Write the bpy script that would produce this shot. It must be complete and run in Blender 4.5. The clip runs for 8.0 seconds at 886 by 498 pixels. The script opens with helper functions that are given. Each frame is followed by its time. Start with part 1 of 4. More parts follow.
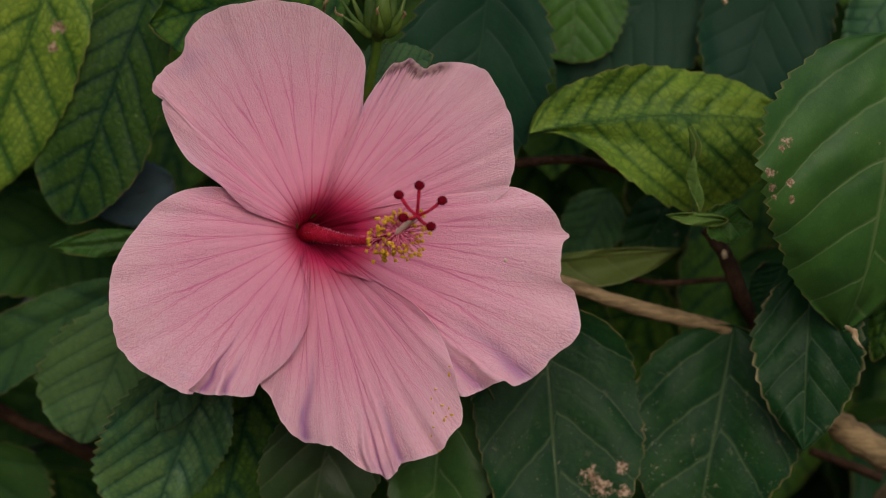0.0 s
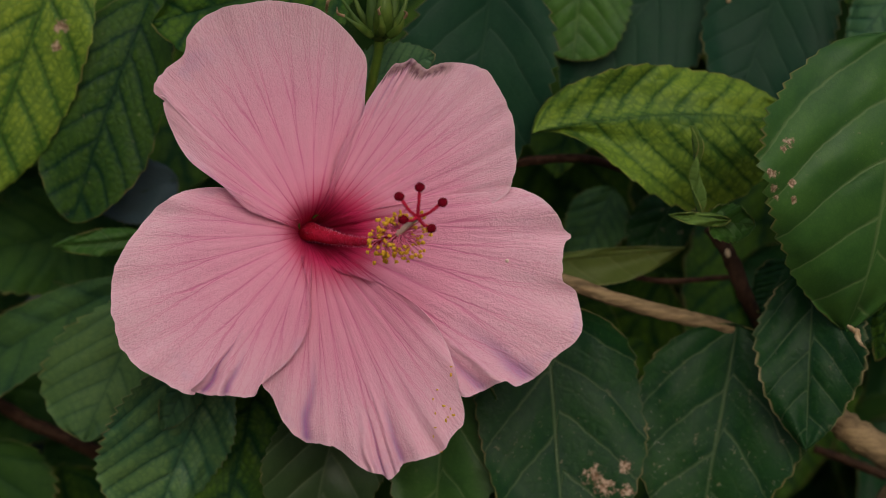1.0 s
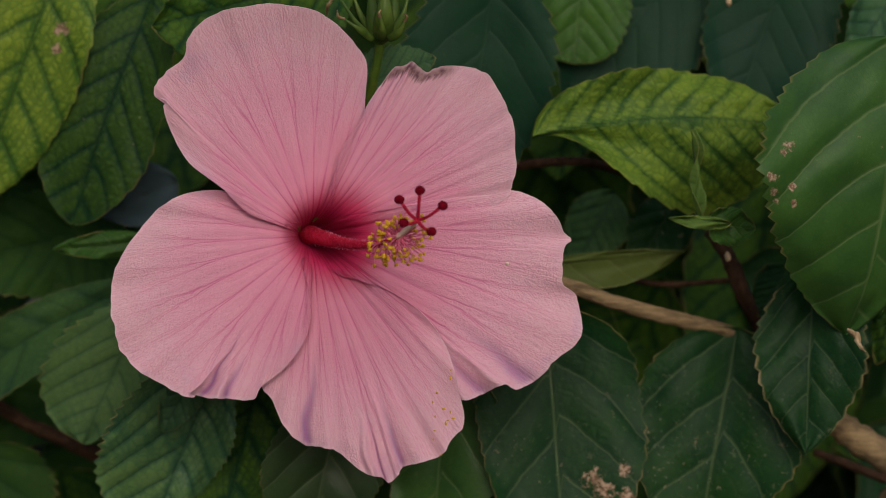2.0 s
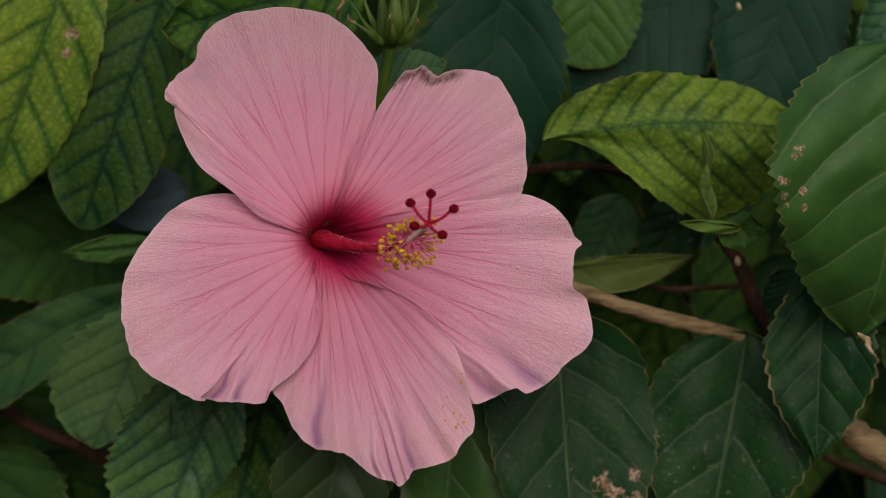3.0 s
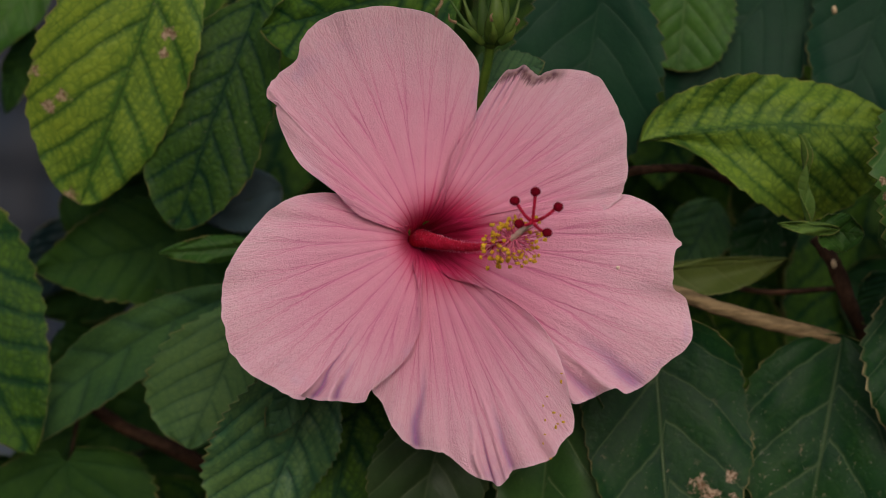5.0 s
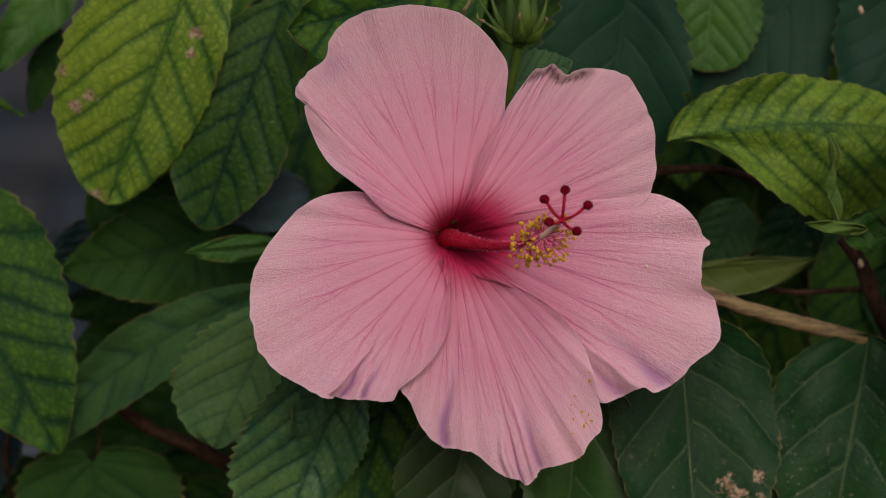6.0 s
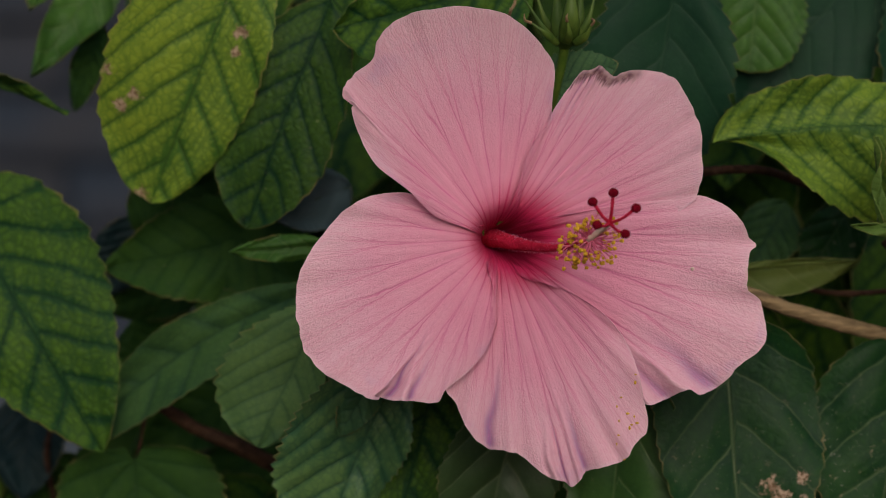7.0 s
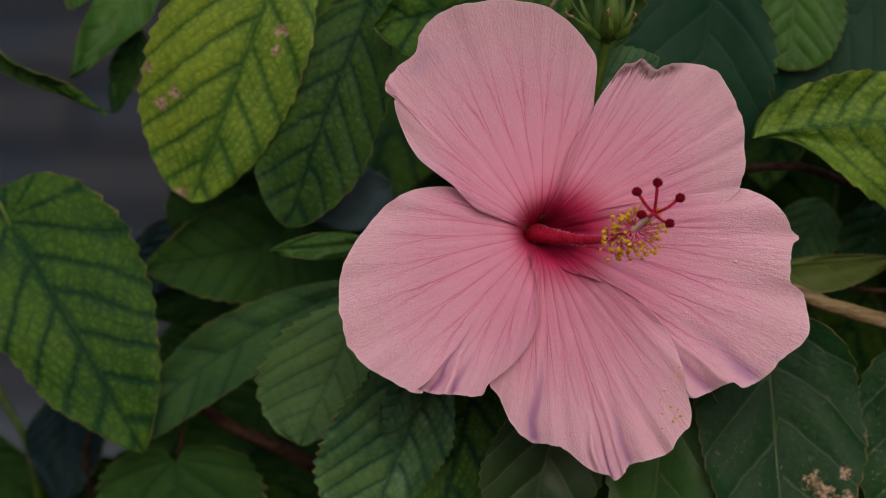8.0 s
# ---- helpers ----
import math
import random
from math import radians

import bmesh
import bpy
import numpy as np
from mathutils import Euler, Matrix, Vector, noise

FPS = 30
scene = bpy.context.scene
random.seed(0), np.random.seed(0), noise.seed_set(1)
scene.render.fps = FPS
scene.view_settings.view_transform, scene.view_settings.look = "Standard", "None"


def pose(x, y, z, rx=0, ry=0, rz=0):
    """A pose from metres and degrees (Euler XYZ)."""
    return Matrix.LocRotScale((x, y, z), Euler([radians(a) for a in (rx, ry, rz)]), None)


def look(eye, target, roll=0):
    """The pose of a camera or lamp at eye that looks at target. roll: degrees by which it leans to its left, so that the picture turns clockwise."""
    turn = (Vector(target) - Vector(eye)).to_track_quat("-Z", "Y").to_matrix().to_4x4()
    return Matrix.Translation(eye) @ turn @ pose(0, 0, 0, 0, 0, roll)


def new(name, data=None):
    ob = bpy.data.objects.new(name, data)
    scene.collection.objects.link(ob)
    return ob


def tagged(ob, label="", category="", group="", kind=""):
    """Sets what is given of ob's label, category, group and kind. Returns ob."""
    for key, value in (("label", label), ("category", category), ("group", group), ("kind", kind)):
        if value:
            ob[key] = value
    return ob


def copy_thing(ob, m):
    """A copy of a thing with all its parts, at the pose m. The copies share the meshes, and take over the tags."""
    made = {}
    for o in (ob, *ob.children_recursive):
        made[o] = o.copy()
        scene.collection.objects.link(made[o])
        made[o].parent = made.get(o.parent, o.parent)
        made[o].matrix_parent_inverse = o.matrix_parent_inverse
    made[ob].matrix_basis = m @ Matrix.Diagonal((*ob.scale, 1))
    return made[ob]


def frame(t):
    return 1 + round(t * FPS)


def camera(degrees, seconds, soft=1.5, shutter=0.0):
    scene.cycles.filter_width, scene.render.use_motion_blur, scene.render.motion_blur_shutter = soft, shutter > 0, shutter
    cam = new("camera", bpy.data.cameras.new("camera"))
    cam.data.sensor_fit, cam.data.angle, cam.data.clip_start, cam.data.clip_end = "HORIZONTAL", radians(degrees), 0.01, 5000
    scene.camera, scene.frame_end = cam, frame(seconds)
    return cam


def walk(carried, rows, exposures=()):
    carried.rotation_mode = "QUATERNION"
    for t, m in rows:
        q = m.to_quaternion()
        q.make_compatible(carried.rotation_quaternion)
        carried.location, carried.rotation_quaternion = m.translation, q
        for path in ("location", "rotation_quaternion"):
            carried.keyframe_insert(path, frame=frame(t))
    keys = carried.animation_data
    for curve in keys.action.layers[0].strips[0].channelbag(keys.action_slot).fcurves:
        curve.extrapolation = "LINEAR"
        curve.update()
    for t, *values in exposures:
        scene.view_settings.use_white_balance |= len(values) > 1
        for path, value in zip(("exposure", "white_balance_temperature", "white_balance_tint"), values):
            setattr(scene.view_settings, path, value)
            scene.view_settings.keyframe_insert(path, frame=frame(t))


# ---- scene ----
cam = camera(14, 8.0, soft=1.0)
walk(cam, [
    (0.0, pose(0.02987, -1, 0.99873, 89.682, 0, -0.557) @ pose(0, 0, 0, 0, 0, -0.361)),
    (0.5, pose(0.03094, -1, 0.99739, 89.728, 0, -0.427) @ pose(0, 0, 0, 0, 0, -0.432)),
    (1.0, pose(0.03805, -1, 1.00741, 89.191, 0, -0.061) @ pose(0, 0, 0, 0, 0, -0.370)),
    (1.5, pose(0.03870, -1, 1.00893, 89.133, 0, -0.033) @ pose(0, 0, 0, 0, 0, -0.324)),
    (3.0, pose(0.03481, -1, 1.00474, 89.454, 0, -0.080) @ pose(0, 0, 0, 0, 0, -0.259)),
    (3.5, pose(0.03339, -1, 1.01282, 89.050, 0, 0.123) @ pose(0, 0, 0, 0, 0, -0.180)),
    (4.0, pose(0.03343, -1, 1.01974, 88.693, 0, 0.447) @ pose(0, 0, 0, 0, 0, -0.172)),
    (4.5, pose(0.02104, -1, 1.00434, 89.512, 0, 0.162) @ pose(0, 0, 0, 0, 0, -0.097)),
    (6.0, pose(0.00095, -1, 0.98967, 90.300, 0, 0.019) @ pose(0, 0, 0, 0, 0, -0.019)),
    (6.5, pose(-0.00385, -1, 0.99317, 90.114, 0, 0.103) @ pose(0, 0, 0, 0, 0, 0.121)),
    (7.0, pose(-0.01020, -1, 0.99602, 89.954, 0, 0.113) @ pose(0, 0, 0, 0, 0, 0.200)),
    (7.5, pose(-0.01801, -1, 0.99096, 90.215, 0, 0.015) @ pose(0, 0, 0, 0, 0, 0.161)),
    (8.0, pose(-0.02105, -1, 0.97508, 91.055, 0, 0.170) @ pose(0, 0, 0, 0, 0, 0.010)),
], exposures=[(0.0, -0.80, 6400, 10)])
cam.data.dof.use_dof, cam.data.dof.focus_distance, cam.data.dof.aperture_fstop = True, 0.99, 10.5

# ---- daylight: a bright hazy sky and a very soft sun, high in front of the shrub ----
world = bpy.data.worlds.new("sky")
scene.world = world
world.use_nodes = True
sky = world.node_tree.nodes.new("ShaderNodeTexSky")
sky.sky_type, sky.sun_disc = "NISHITA", False
sky.sun_elevation, sky.sun_rotation = radians(28), radians(171)
sky.dust_density = 4.0
background = world.node_tree.nodes["Background"]
background.inputs["Strength"].default_value = 0.12
world.node_tree.links.new(sky.outputs[0], background.inputs["Color"])
sun = new("sun", bpy.data.lights.new("sun", "SUN"))
sun.data.energy, sun.data.angle, sun.data.color = 1.75, radians(60), (1.0, 0.97, 0.94)
sun.matrix_world = look((0.5, -3.0, 2.1), (0, 0, 1))


# ---- materials ----
class Nodes:
    """A small builder for node materials."""

    def __init__(self, name):
        self.mat = bpy.data.materials.new(name)
        self.mat.use_nodes = True
        self.tree = self.mat.node_tree
        self.bsdf = self.tree.nodes["Principled BSDF"]
        self.out = self.tree.nodes["Material Output"]

    def add(self, kind, **values):
        n = self.tree.nodes.new("ShaderNode" + kind)
        for k, v in values.items():
            setattr(n, k, v)
        return n

    def put(self, socket, value):
        if isinstance(value, bpy.types.NodeSocket):
            self.tree.links.new(value, socket)
        else:
            socket.default_value = value

    def math(self, op, a, b=0.0, c=None):
        n = self.add("Math", operation=op)
        self.put(n.inputs[0], a)
        self.put(n.inputs[1], b)
        if c is not None:
            self.put(n.inputs[2], c)
        return n.outputs[0]

    def step(self, x, lo, hi, a=0.0, b=1.0):
        n = self.add("MapRange", interpolation_type="SMOOTHSTEP")
        for i, v in enumerate((x, lo, hi, a, b)):
            self.put(n.inputs[i], v)
        return n.outputs[0]

    def mix(self, fac, a, b):
        n = self.add("Mix", data_type="RGBA")
        self.put(n.inputs[0], fac)
        self.put(n.inputs[6], a if isinstance(a, bpy.types.NodeSocket) else (*a, 1))
        self.put(n.inputs[7], b if isinstance(b, bpy.types.NodeSocket) else (*b, 1))
        return n.outputs[2]

    def noise(self, vector, scale, detail=3.0, rough=0.55, distortion=0.0):
        n = self.add("TexNoise")
        self.put(n.inputs["Vector"], vector)
        self.put(n.inputs["Scale"], scale)
        n.inputs["Detail"].default_value, n.inputs["Roughness"].default_value = detail, rough
        n.inputs["Distortion"].default_value = distortion
        return n.outputs[0]

    def place(self):
        return self.add("TexCoord").outputs["Object"]

    def value(self, name):
        return self.add("Attribute", attribute_name=name).outputs["Fac"]

    def join(self, x, y, z=0.0):
        n = self.add("CombineXYZ")
        for i, v in enumerate((x, y, z)):
            self.put(n.inputs[i], v)
        return n.outputs[0]

    def finish(self, colour, rough, height=None, bump=0.3, distance=0.001, through_light=0.0, through_colour=None, specular=0.5):
        self.put(self.bsdf.inputs["Base Color"], colour if isinstance(colour, bpy.types.NodeSocket) else (*colour, 1))
        self.put(self.bsdf.inputs["Roughness"], rough)
        self.bsdf.inputs["Specular IOR Level"].default_value = specular
        if height is not None:
            b = self.add("Bump")
            b.inputs["Strength"].default_value, b.inputs["Distance"].default_value = bump, distance
            self.put(b.inputs["Height"], height)
            self.put(self.bsdf.inputs["Normal"], b.outputs[0])
        if through_light:
            t = self.add("BsdfTranslucent")
            self.put(t.inputs[0], through_colour if through_colour is not None else colour)
            m = self.add("MixShader")
            m.inputs[0].default_value = through_light
            self.tree.links.new(self.bsdf.outputs[0], m.inputs[1])
            self.tree.links.new(t.outputs[0], m.inputs[2])
            self.tree.links.new(m.outputs[0], self.out.inputs[0])
        return self.mat


def petal_material(name, withered=None):
    """Pink petal: crimson throat, veins that fork again and again towards the rim, crepe-like crinkles. withered: the stretch of its rim that has turned brown."""
    n = Nodes(name)
    q, s, r = n.value("across"), n.value("along"), n.value("reach")
    side = n.value("side")
    place = n.place()
    safe = n.math("MAXIMUM", r, 0.006)
    outer = n.step(r, 0.026, 0.046)

    def polar(a, b, seed=0.0):
        return n.join(n.math("MULTIPLY", q, a), n.math("MULTIPLY", s, b), seed)

    # forking veins: d is the way to the nearest main vein, then to the nearest of its two forks, then of theirs
    sway = n.math("MULTIPLY", n.math("SUBTRACT", n.noise(polar(6, 1.5, 1.0), 1.0, 3), 0.5), 0.55)
    shake = n.math("MULTIPLY", n.math("SUBTRACT", n.noise(polar(40, 12, 2.0), 1.0, 3, 0.6), 0.5), 0.17)
    d = n.math("PINGPONG", n.math("ADD", n.math("MULTIPLY", q, 9.0), n.math("ADD", sway, n.math("MULTIPLY", shake, n.step(s, 0.2, 0.7)))), 0.5)
    late = n.math("MULTIPLY", n.math("SUBTRACT", n.noise(polar(9, 0.4, 3.0), 1.0, 1), 0.5), 0.32)
    when = n.math("ADD", s, late)
    first = n.math("ABSOLUTE", n.math("SUBTRACT", d, n.step(when, 0.30, 0.95, 0.0, 0.27)))
    second = n.math("ABSOLUTE", n.math("SUBTRACT", first, n.step(when, 0.46, 1.05, 0.0, 0.125)))
    third = n.math("ABSOLUTE", n.math("SUBTRACT", second, n.step(when, 0.60, 1.10, 0.0, 0.055)))
    width = n.math("DIVIDE", n.step(s, 0.15, 0.75, 0.0026, 0.0014), safe)
    uneven = n.step(n.noise(polar(12, 3.5, 7.0), 1.0, 3), 0.34, 0.62, 0.25, 1.0)

    def line(dist, k):
        return n.step(n.math("DIVIDE", dist, n.math("MULTIPLY", width, k)), 0.0, 1.0, 1.0, 0.0)

    main = n.math("MULTIPLY", line(first, 1.0), uneven)
    fork = n.math("MULTIPLY", line(second, 0.8), n.step(s, 0.42, 0.6))
    twig = n.math("MULTIPLY", line(third, 0.62), n.step(s, 0.55, 0.75))
    halo = n.math("MULTIPLY", line(first, 3.6), n.step(s, 0.95, 0.2, 0.15, 1.0))
    net = n.add("TexVoronoi", feature="DISTANCE_TO_EDGE")
    bent = n.noise(polar(30, 9, 4.0), 1.0, 2)
    n.put(net.inputs["Vector"], n.join(n.math("ADD", n.math("MULTIPLY", q, 62), n.math("MULTIPLY", bent, 2.0)), n.math("ADD", n.math("MULTIPLY", s, 19), bent), 0.0))
    net.inputs["Scale"].default_value = 1.0
    mesh = n.math("MULTIPLY", n.step(net.outputs["Distance"], 0.0, 0.13, 1.0, 0.0), n.step(s, 0.3, 0.6))
    blush = n.noise(place, 34, 4)
    fleck = n.noise(place, 160, 4, 0.65)
    streak = n.noise(polar(110, 8), 1.0, 4, 0.65)
    colour = n.mix(n.step(blush, 0.3, 0.7), (0.93, 0.505, 0.650), (0.90, 0.425, 0.590))
    colour = n.mix(n.math("MULTIPLY", n.step(fleck, 0.4, 0.7), 0.35), colour, (0.91, 0.56, 0.67))
    colour = n.mix(n.math("MULTIPLY", n.step(streak, 0.40, 0.70), n.step(s, 0.95, 0.3, 0.10, 0.34)), colour, (0.86, 0.32, 0.49))
    colour = n.mix(n.step(r, 0.056, 0.012, 0.0, 0.62), colour, (0.89, 0.27, 0.44))
    colour = n.mix(n.math("MULTIPLY", n.math("MULTIPLY", n.step(s, 0.55, 1.0), outer), n.step(blush, 0.35, 0.65, 0.4, 0.8)), colour, (0.93, 0.61, 0.70))
    lilac = n.math("MULTIPLY", n.step(n.noise(place, 60, 3), 0.54, 0.68), n.step(s, 0.78, 0.98, 0.0, 0.5))
    colour = n.mix(lilac, colour, (0.70, 0.42, 0.63))
    # shade in the fold valleys, painted as dark purple
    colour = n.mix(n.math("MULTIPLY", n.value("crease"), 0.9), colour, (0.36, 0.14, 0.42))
    colour = n.mix(n.math("MULTIPLY", mesh, 0.16), colour, (0.80, 0.28, 0.45))
    colour = n.mix(n.math("MULTIPLY", halo, 0.16), colour, (0.84, 0.24, 0.42))
    colour = n.mix(n.math("MULTIPLY", twig, 0.28), colour, (0.80, 0.24, 0.43))
    colour = n.mix(n.math("MULTIPLY", fork, n.step(s, 1.0, 0.5, 0.14, 0.42)), colour, (0.76, 0.18, 0.38))
    colour = n.mix(n.math("MULTIPLY", main, n.math("MULTIPLY", n.step(s, 1.0, 0.35, 0.16, 0.50), n.step(s, 0.10, 0.34, 0.45, 1.0))), colour, (0.68, 0.09, 0.29))
    deep = n.math("ADD", r, n.math("MULTIPLY", n.math("SUBTRACT", streak, 0.5), 0.006))
    deep = n.math("SUBTRACT", deep, n.math("MULTIPLY", main, 0.0025))
    colour = n.mix(n.step(deep, 0.0190, 0.0070), colour, (0.62, 0.022, 0.115))
    colour = n.mix(n.step(deep, 0.0085, 0.0040), colour, (0.32, 0.006, 0.04))
    if withered:
        edge = n.math("ADD", s, n.math("MULTIPLY", n.math("SUBTRACT", streak, 0.5), 0.13))
        window = n.math("MULTIPLY", n.step(side, withered[0] - 0.03, withered[0]), n.step(side, withered[1] + 0.03, withered[1]))
        burnt = n.math("MULTIPLY", n.step(edge, 0.915, 0.96), window)
        colour = n.mix(n.math("MULTIPLY", burnt, 0.92), colour, n.mix(n.step(n.noise(place, 500, 3), 0.35, 0.65), (0.14, 0.045, 0.07), (0.42, 0.24, 0.24)))
    # light caught by the petal's side edges, painted as a pale line
    lip_light = n.step(n.math("ABSOLUTE", n.math("SUBTRACT", side, 0.5)), 0.484, 0.499, 0.0, 0.75)
    lip_light = n.math("MULTIPLY", lip_light, n.step(r, 0.014, 0.034))
    colour = n.mix(lip_light, colour, (0.92, 0.62, 0.70))
    colour = n.mix(n.math("MULTIPLY", n.math("MULTIPLY", n.step(s, 0.972, 0.998), outer), 0.55), colour, (0.93, 0.64, 0.72))
    # crepe: long fine wrinkles along the veins, crossed by shorter ones
    long_wrinkle = n.noise(polar(95, 42, 5.0), 1.0, 4, 0.6, 1.3)
    crinkle = n.noise(polar(200, 80), 1.0, 3, 0.6, 0.8)
    finer = n.noise(place, 1100, 3, 0.6, 0.5)
    height = n.math("ADD", n.math("MULTIPLY", long_wrinkle, n.step(s, 0.2, 0.75, 0.3, 0.85)), n.math("MULTIPLY", crinkle, n.step(s, 0.15, 0.7, 0.25, 0.8)))
    height = n.math("ADD", height, n.math("MULTIPLY", finer, 0.55))
    crimp = n.noise(polar(95, 3.0, 8.0), 1.0, 3, 0.6, 0.4)
    height = n.math("ADD", height, n.math("MULTIPLY", crimp, n.step(s, 0.70, 1.0, 0.0, 0.8)))
    height = n.math("SUBTRACT", height, n.math("ADD", n.math("MULTIPLY", main, 0.30), n.math("ADD", n.math("MULTIPLY", fork, 0.22), n.math("MULTIPLY", mesh, 0.16))))
    return n.finish(colour, 0.55, height, 0.46, 0.0011, 0.22, specular=0.22)


def leaf_material(name, light, dark, vein, vein_mix, mottle, gloss, specular=0.2, bump=0.45, spots=(), fork=1.0, rim_tint=(0.26, 0.20, 0.07), rim_from=0.972, dusty=1.0, lumps=0.3, thin=1.0):
    """Leaf blade: side veins from the blade's own coordinates, a net of small veins between them, blotches and dust.
    spots: dry tan scars as (place, size)."""
    n = Nodes(name)
    row, across = n.value("row"), n.value("across")
    place = n.place()
    info = n.add("ObjectInfo").outputs["Random"]
    moved = n.add("VectorMath", operation="ADD")
    n.put(moved.inputs[0], place)
    n.put(moved.inputs[1], n.join(n.math("MULTIPLY", info, 9.0), 0.0, 0.0))
    spot = moved.outputs[0]
    wob = n.math("MULTIPLY", n.math("SUBTRACT", n.noise(spot, 110, 3), 0.5), 0.16 + 0.10 * mottle)
    near = n.math("PINGPONG", n.math("ADD", row, wob), 0.5)
    side = n.step(near, 0.008, n.step(n.math("ABSOLUTE", across), 0.1, 0.9, 0.095 * thin, 0.055 * thin), 1.0, 0.0)
    halo = n.step(near, 0.0, 0.20, 1.0, 0.0)
    mid = n.step(n.math("ABSOLUTE", across), 0.006, 0.035, 1.0, 0.0)
    bent = n.add("VectorMath", operation="MULTIPLY_ADD")
    n.put(bent.inputs[0], n.join(n.noise(spot, 160, 2), n.noise(spot, 173, 2), n.noise(spot, 181, 2)))
    bent.inputs[1].default_value = (0.0035, 0.0035, 0.0035)
    n.put(bent.inputs[2], spot)
    cells = n.add("TexVoronoi", feature="DISTANCE_TO_EDGE")
    n.put(cells.inputs["Vector"], bent.outputs[0])
    cells.inputs["Scale"].default_value = 340
    net = n.step(cells.outputs["Distance"], 0.0, 0.20, 1.0, 0.0)
    rung = n.math("ADD", n.math("MULTIPLY", n.math("ABSOLUTE", across), 8.0), n.math("ADD", n.math("MULTIPLY", n.noise(spot, 120, 2), 1.6), n.math("MULTIPLY", row, 1.37)))
    ladder = n.step(n.math("PINGPONG", rung, 0.5), 0.0, 0.34, 1.0, 0.0)
    net = n.math("MAXIMUM", n.math("MULTIPLY", ladder, n.step(n.noise(spot, 90, 2), 0.35, 0.6, 0.35, 1.0)), n.math("MULTIPLY", net, 0.9))
    tiny = n.add("TexVoronoi", feature="DISTANCE_TO_EDGE")
    n.put(tiny.inputs["Vector"], bent.outputs[0])
    tiny.inputs["Scale"].default_value = 900
    mesh = n.step(tiny.outputs["Distance"], 0.0, 0.2, 1.0, 0.0)
    forks = n.math("MULTIPLY", n.step(n.math("PINGPONG", n.math("ADD", n.math("MULTIPLY", row, 2.0), n.math("MULTIPLY", wob, 2.4)), 0.5), 0.02, 0.11, 0.48 * fork, 0.0), n.step(n.noise(spot, 60, 2), 0.42, 0.58, 0.1, 1.0))
    veins = n.math("MAXIMUM", n.math("MAXIMUM", side, forks), mid)
    blotch = n.noise(spot, 75, 4)
    broad = n.noise(spot, 20, 3)
    fac = n.math("ADD", n.math("MULTIPLY", n.step(blotch, 0.25, 0.75), 0.45), n.step(broad, 0.25, 0.75, 0.15 + 0.12 * mottle, 0.6 + 0.12 * mottle))
    zone = n.math("MAXIMUM", n.step(near, 0.02, 0.24, 1.0, 0.0), n.step(n.math("ABSOLUTE", across), 0.02, 0.14, 1.0, 0.0))
    fac = n.math("SUBTRACT", n.math("ADD", fac, 0.26 * mottle), n.math("MULTIPLY", zone, 0.55 * mottle))
    fac = n.math("SUBTRACT", fac, n.math("MULTIPLY", net, 0.60 * mottle))
    clamp = n.math("MINIMUM", n.math("MAXIMUM", fac, 0.0), 1.0)
    colour = n.mix(clamp, dark, light)
    colour = n.mix(n.math("MULTIPLY", mesh, 0.18), colour, dark)
    colour = n.mix(n.math("MULTIPLY", veins, vein_mix), colour, vein)
    rim = n.step(n.math("ADD", n.math("ABSOLUTE", across), n.math("MULTIPLY", n.math("SUBTRACT", n.noise(spot, 330, 3), 0.5), 1.6 * (1.0 - rim_from))), rim_from, 1.0)
    colour = n.mix(n.math("MULTIPLY", rim, n.step(n.noise(spot, 120, 2), 0.38, 0.62, 0.10, 0.65)), colour, rim_tint)
    dust = n.step(n.noise(spot, 1000, 2, 0.7), 0.66, 0.72)
    colour = n.mix(n.math("MULTIPLY", dust, n.step(broad, 0.45, 0.7, 0.03 * dusty, 0.22 * dusty)), colour, (0.28, 0.28, 0.20))
    pits = n.math("MULTIPLY", n.step(n.noise(spot, 420, 4, 0.65), 0.71 - 0.02 * dusty, 0.75 - 0.02 * dusty), n.step(broad, 0.47, 0.62, 0.05, 0.65))
    colour = n.mix(pits, colour, (0.30, 0.25, 0.14))
    for centre, size in spots:
        flat = n.add("VectorMath", operation="MULTIPLY")
        n.put(flat.inputs[0], place)
        flat.inputs[1].default_value = (1.0, 0.0, 1.0)
        d = n.add("VectorMath", operation="DISTANCE")
        n.put(d.inputs[0], flat.outputs[0])
        d.inputs[1].default_value = (centre[0], 0.0, centre[2])
        ragged = n.math("ADD", d.outputs["Value"], n.math("MULTIPLY", n.math("SUBTRACT", n.noise(place, 520, 4, 0.7), 0.5), size * 4.0))
        colour = n.mix(n.step(ragged, size * 1.1, size * 0.5), colour, n.mix(n.step(n.noise(place, 900, 3), 0.35, 0.65), (0.16, 0.09, 0.05), (0.52, 0.37, 0.26)))
    height = n.math("SUBTRACT", n.math("MULTIPLY", n.math("ADD", blotch, n.noise(spot, 48, 2)), lumps), n.math("ADD", n.math("MULTIPLY", n.math("MAXIMUM", veins, n.math("MULTIPLY", halo, 0.5)), 0.5), n.step(cells.outputs["Distance"], 0.0, 0.45, 0.05 + 0.55 * mottle * mottle, 0.0)))
    height = n.math("SUBTRACT", height, n.math("MULTIPLY", mesh, 0.05))
    rough = n.math("ADD", gloss, n.math("MULTIPLY", n.noise(spot, 150, 3), 0.25))
    return n.finish(colour, rough, height, bump, 0.0009, 0.16, n.mix(0.5, colour, (0.12, 0.22, 0.02)), specular=specular)


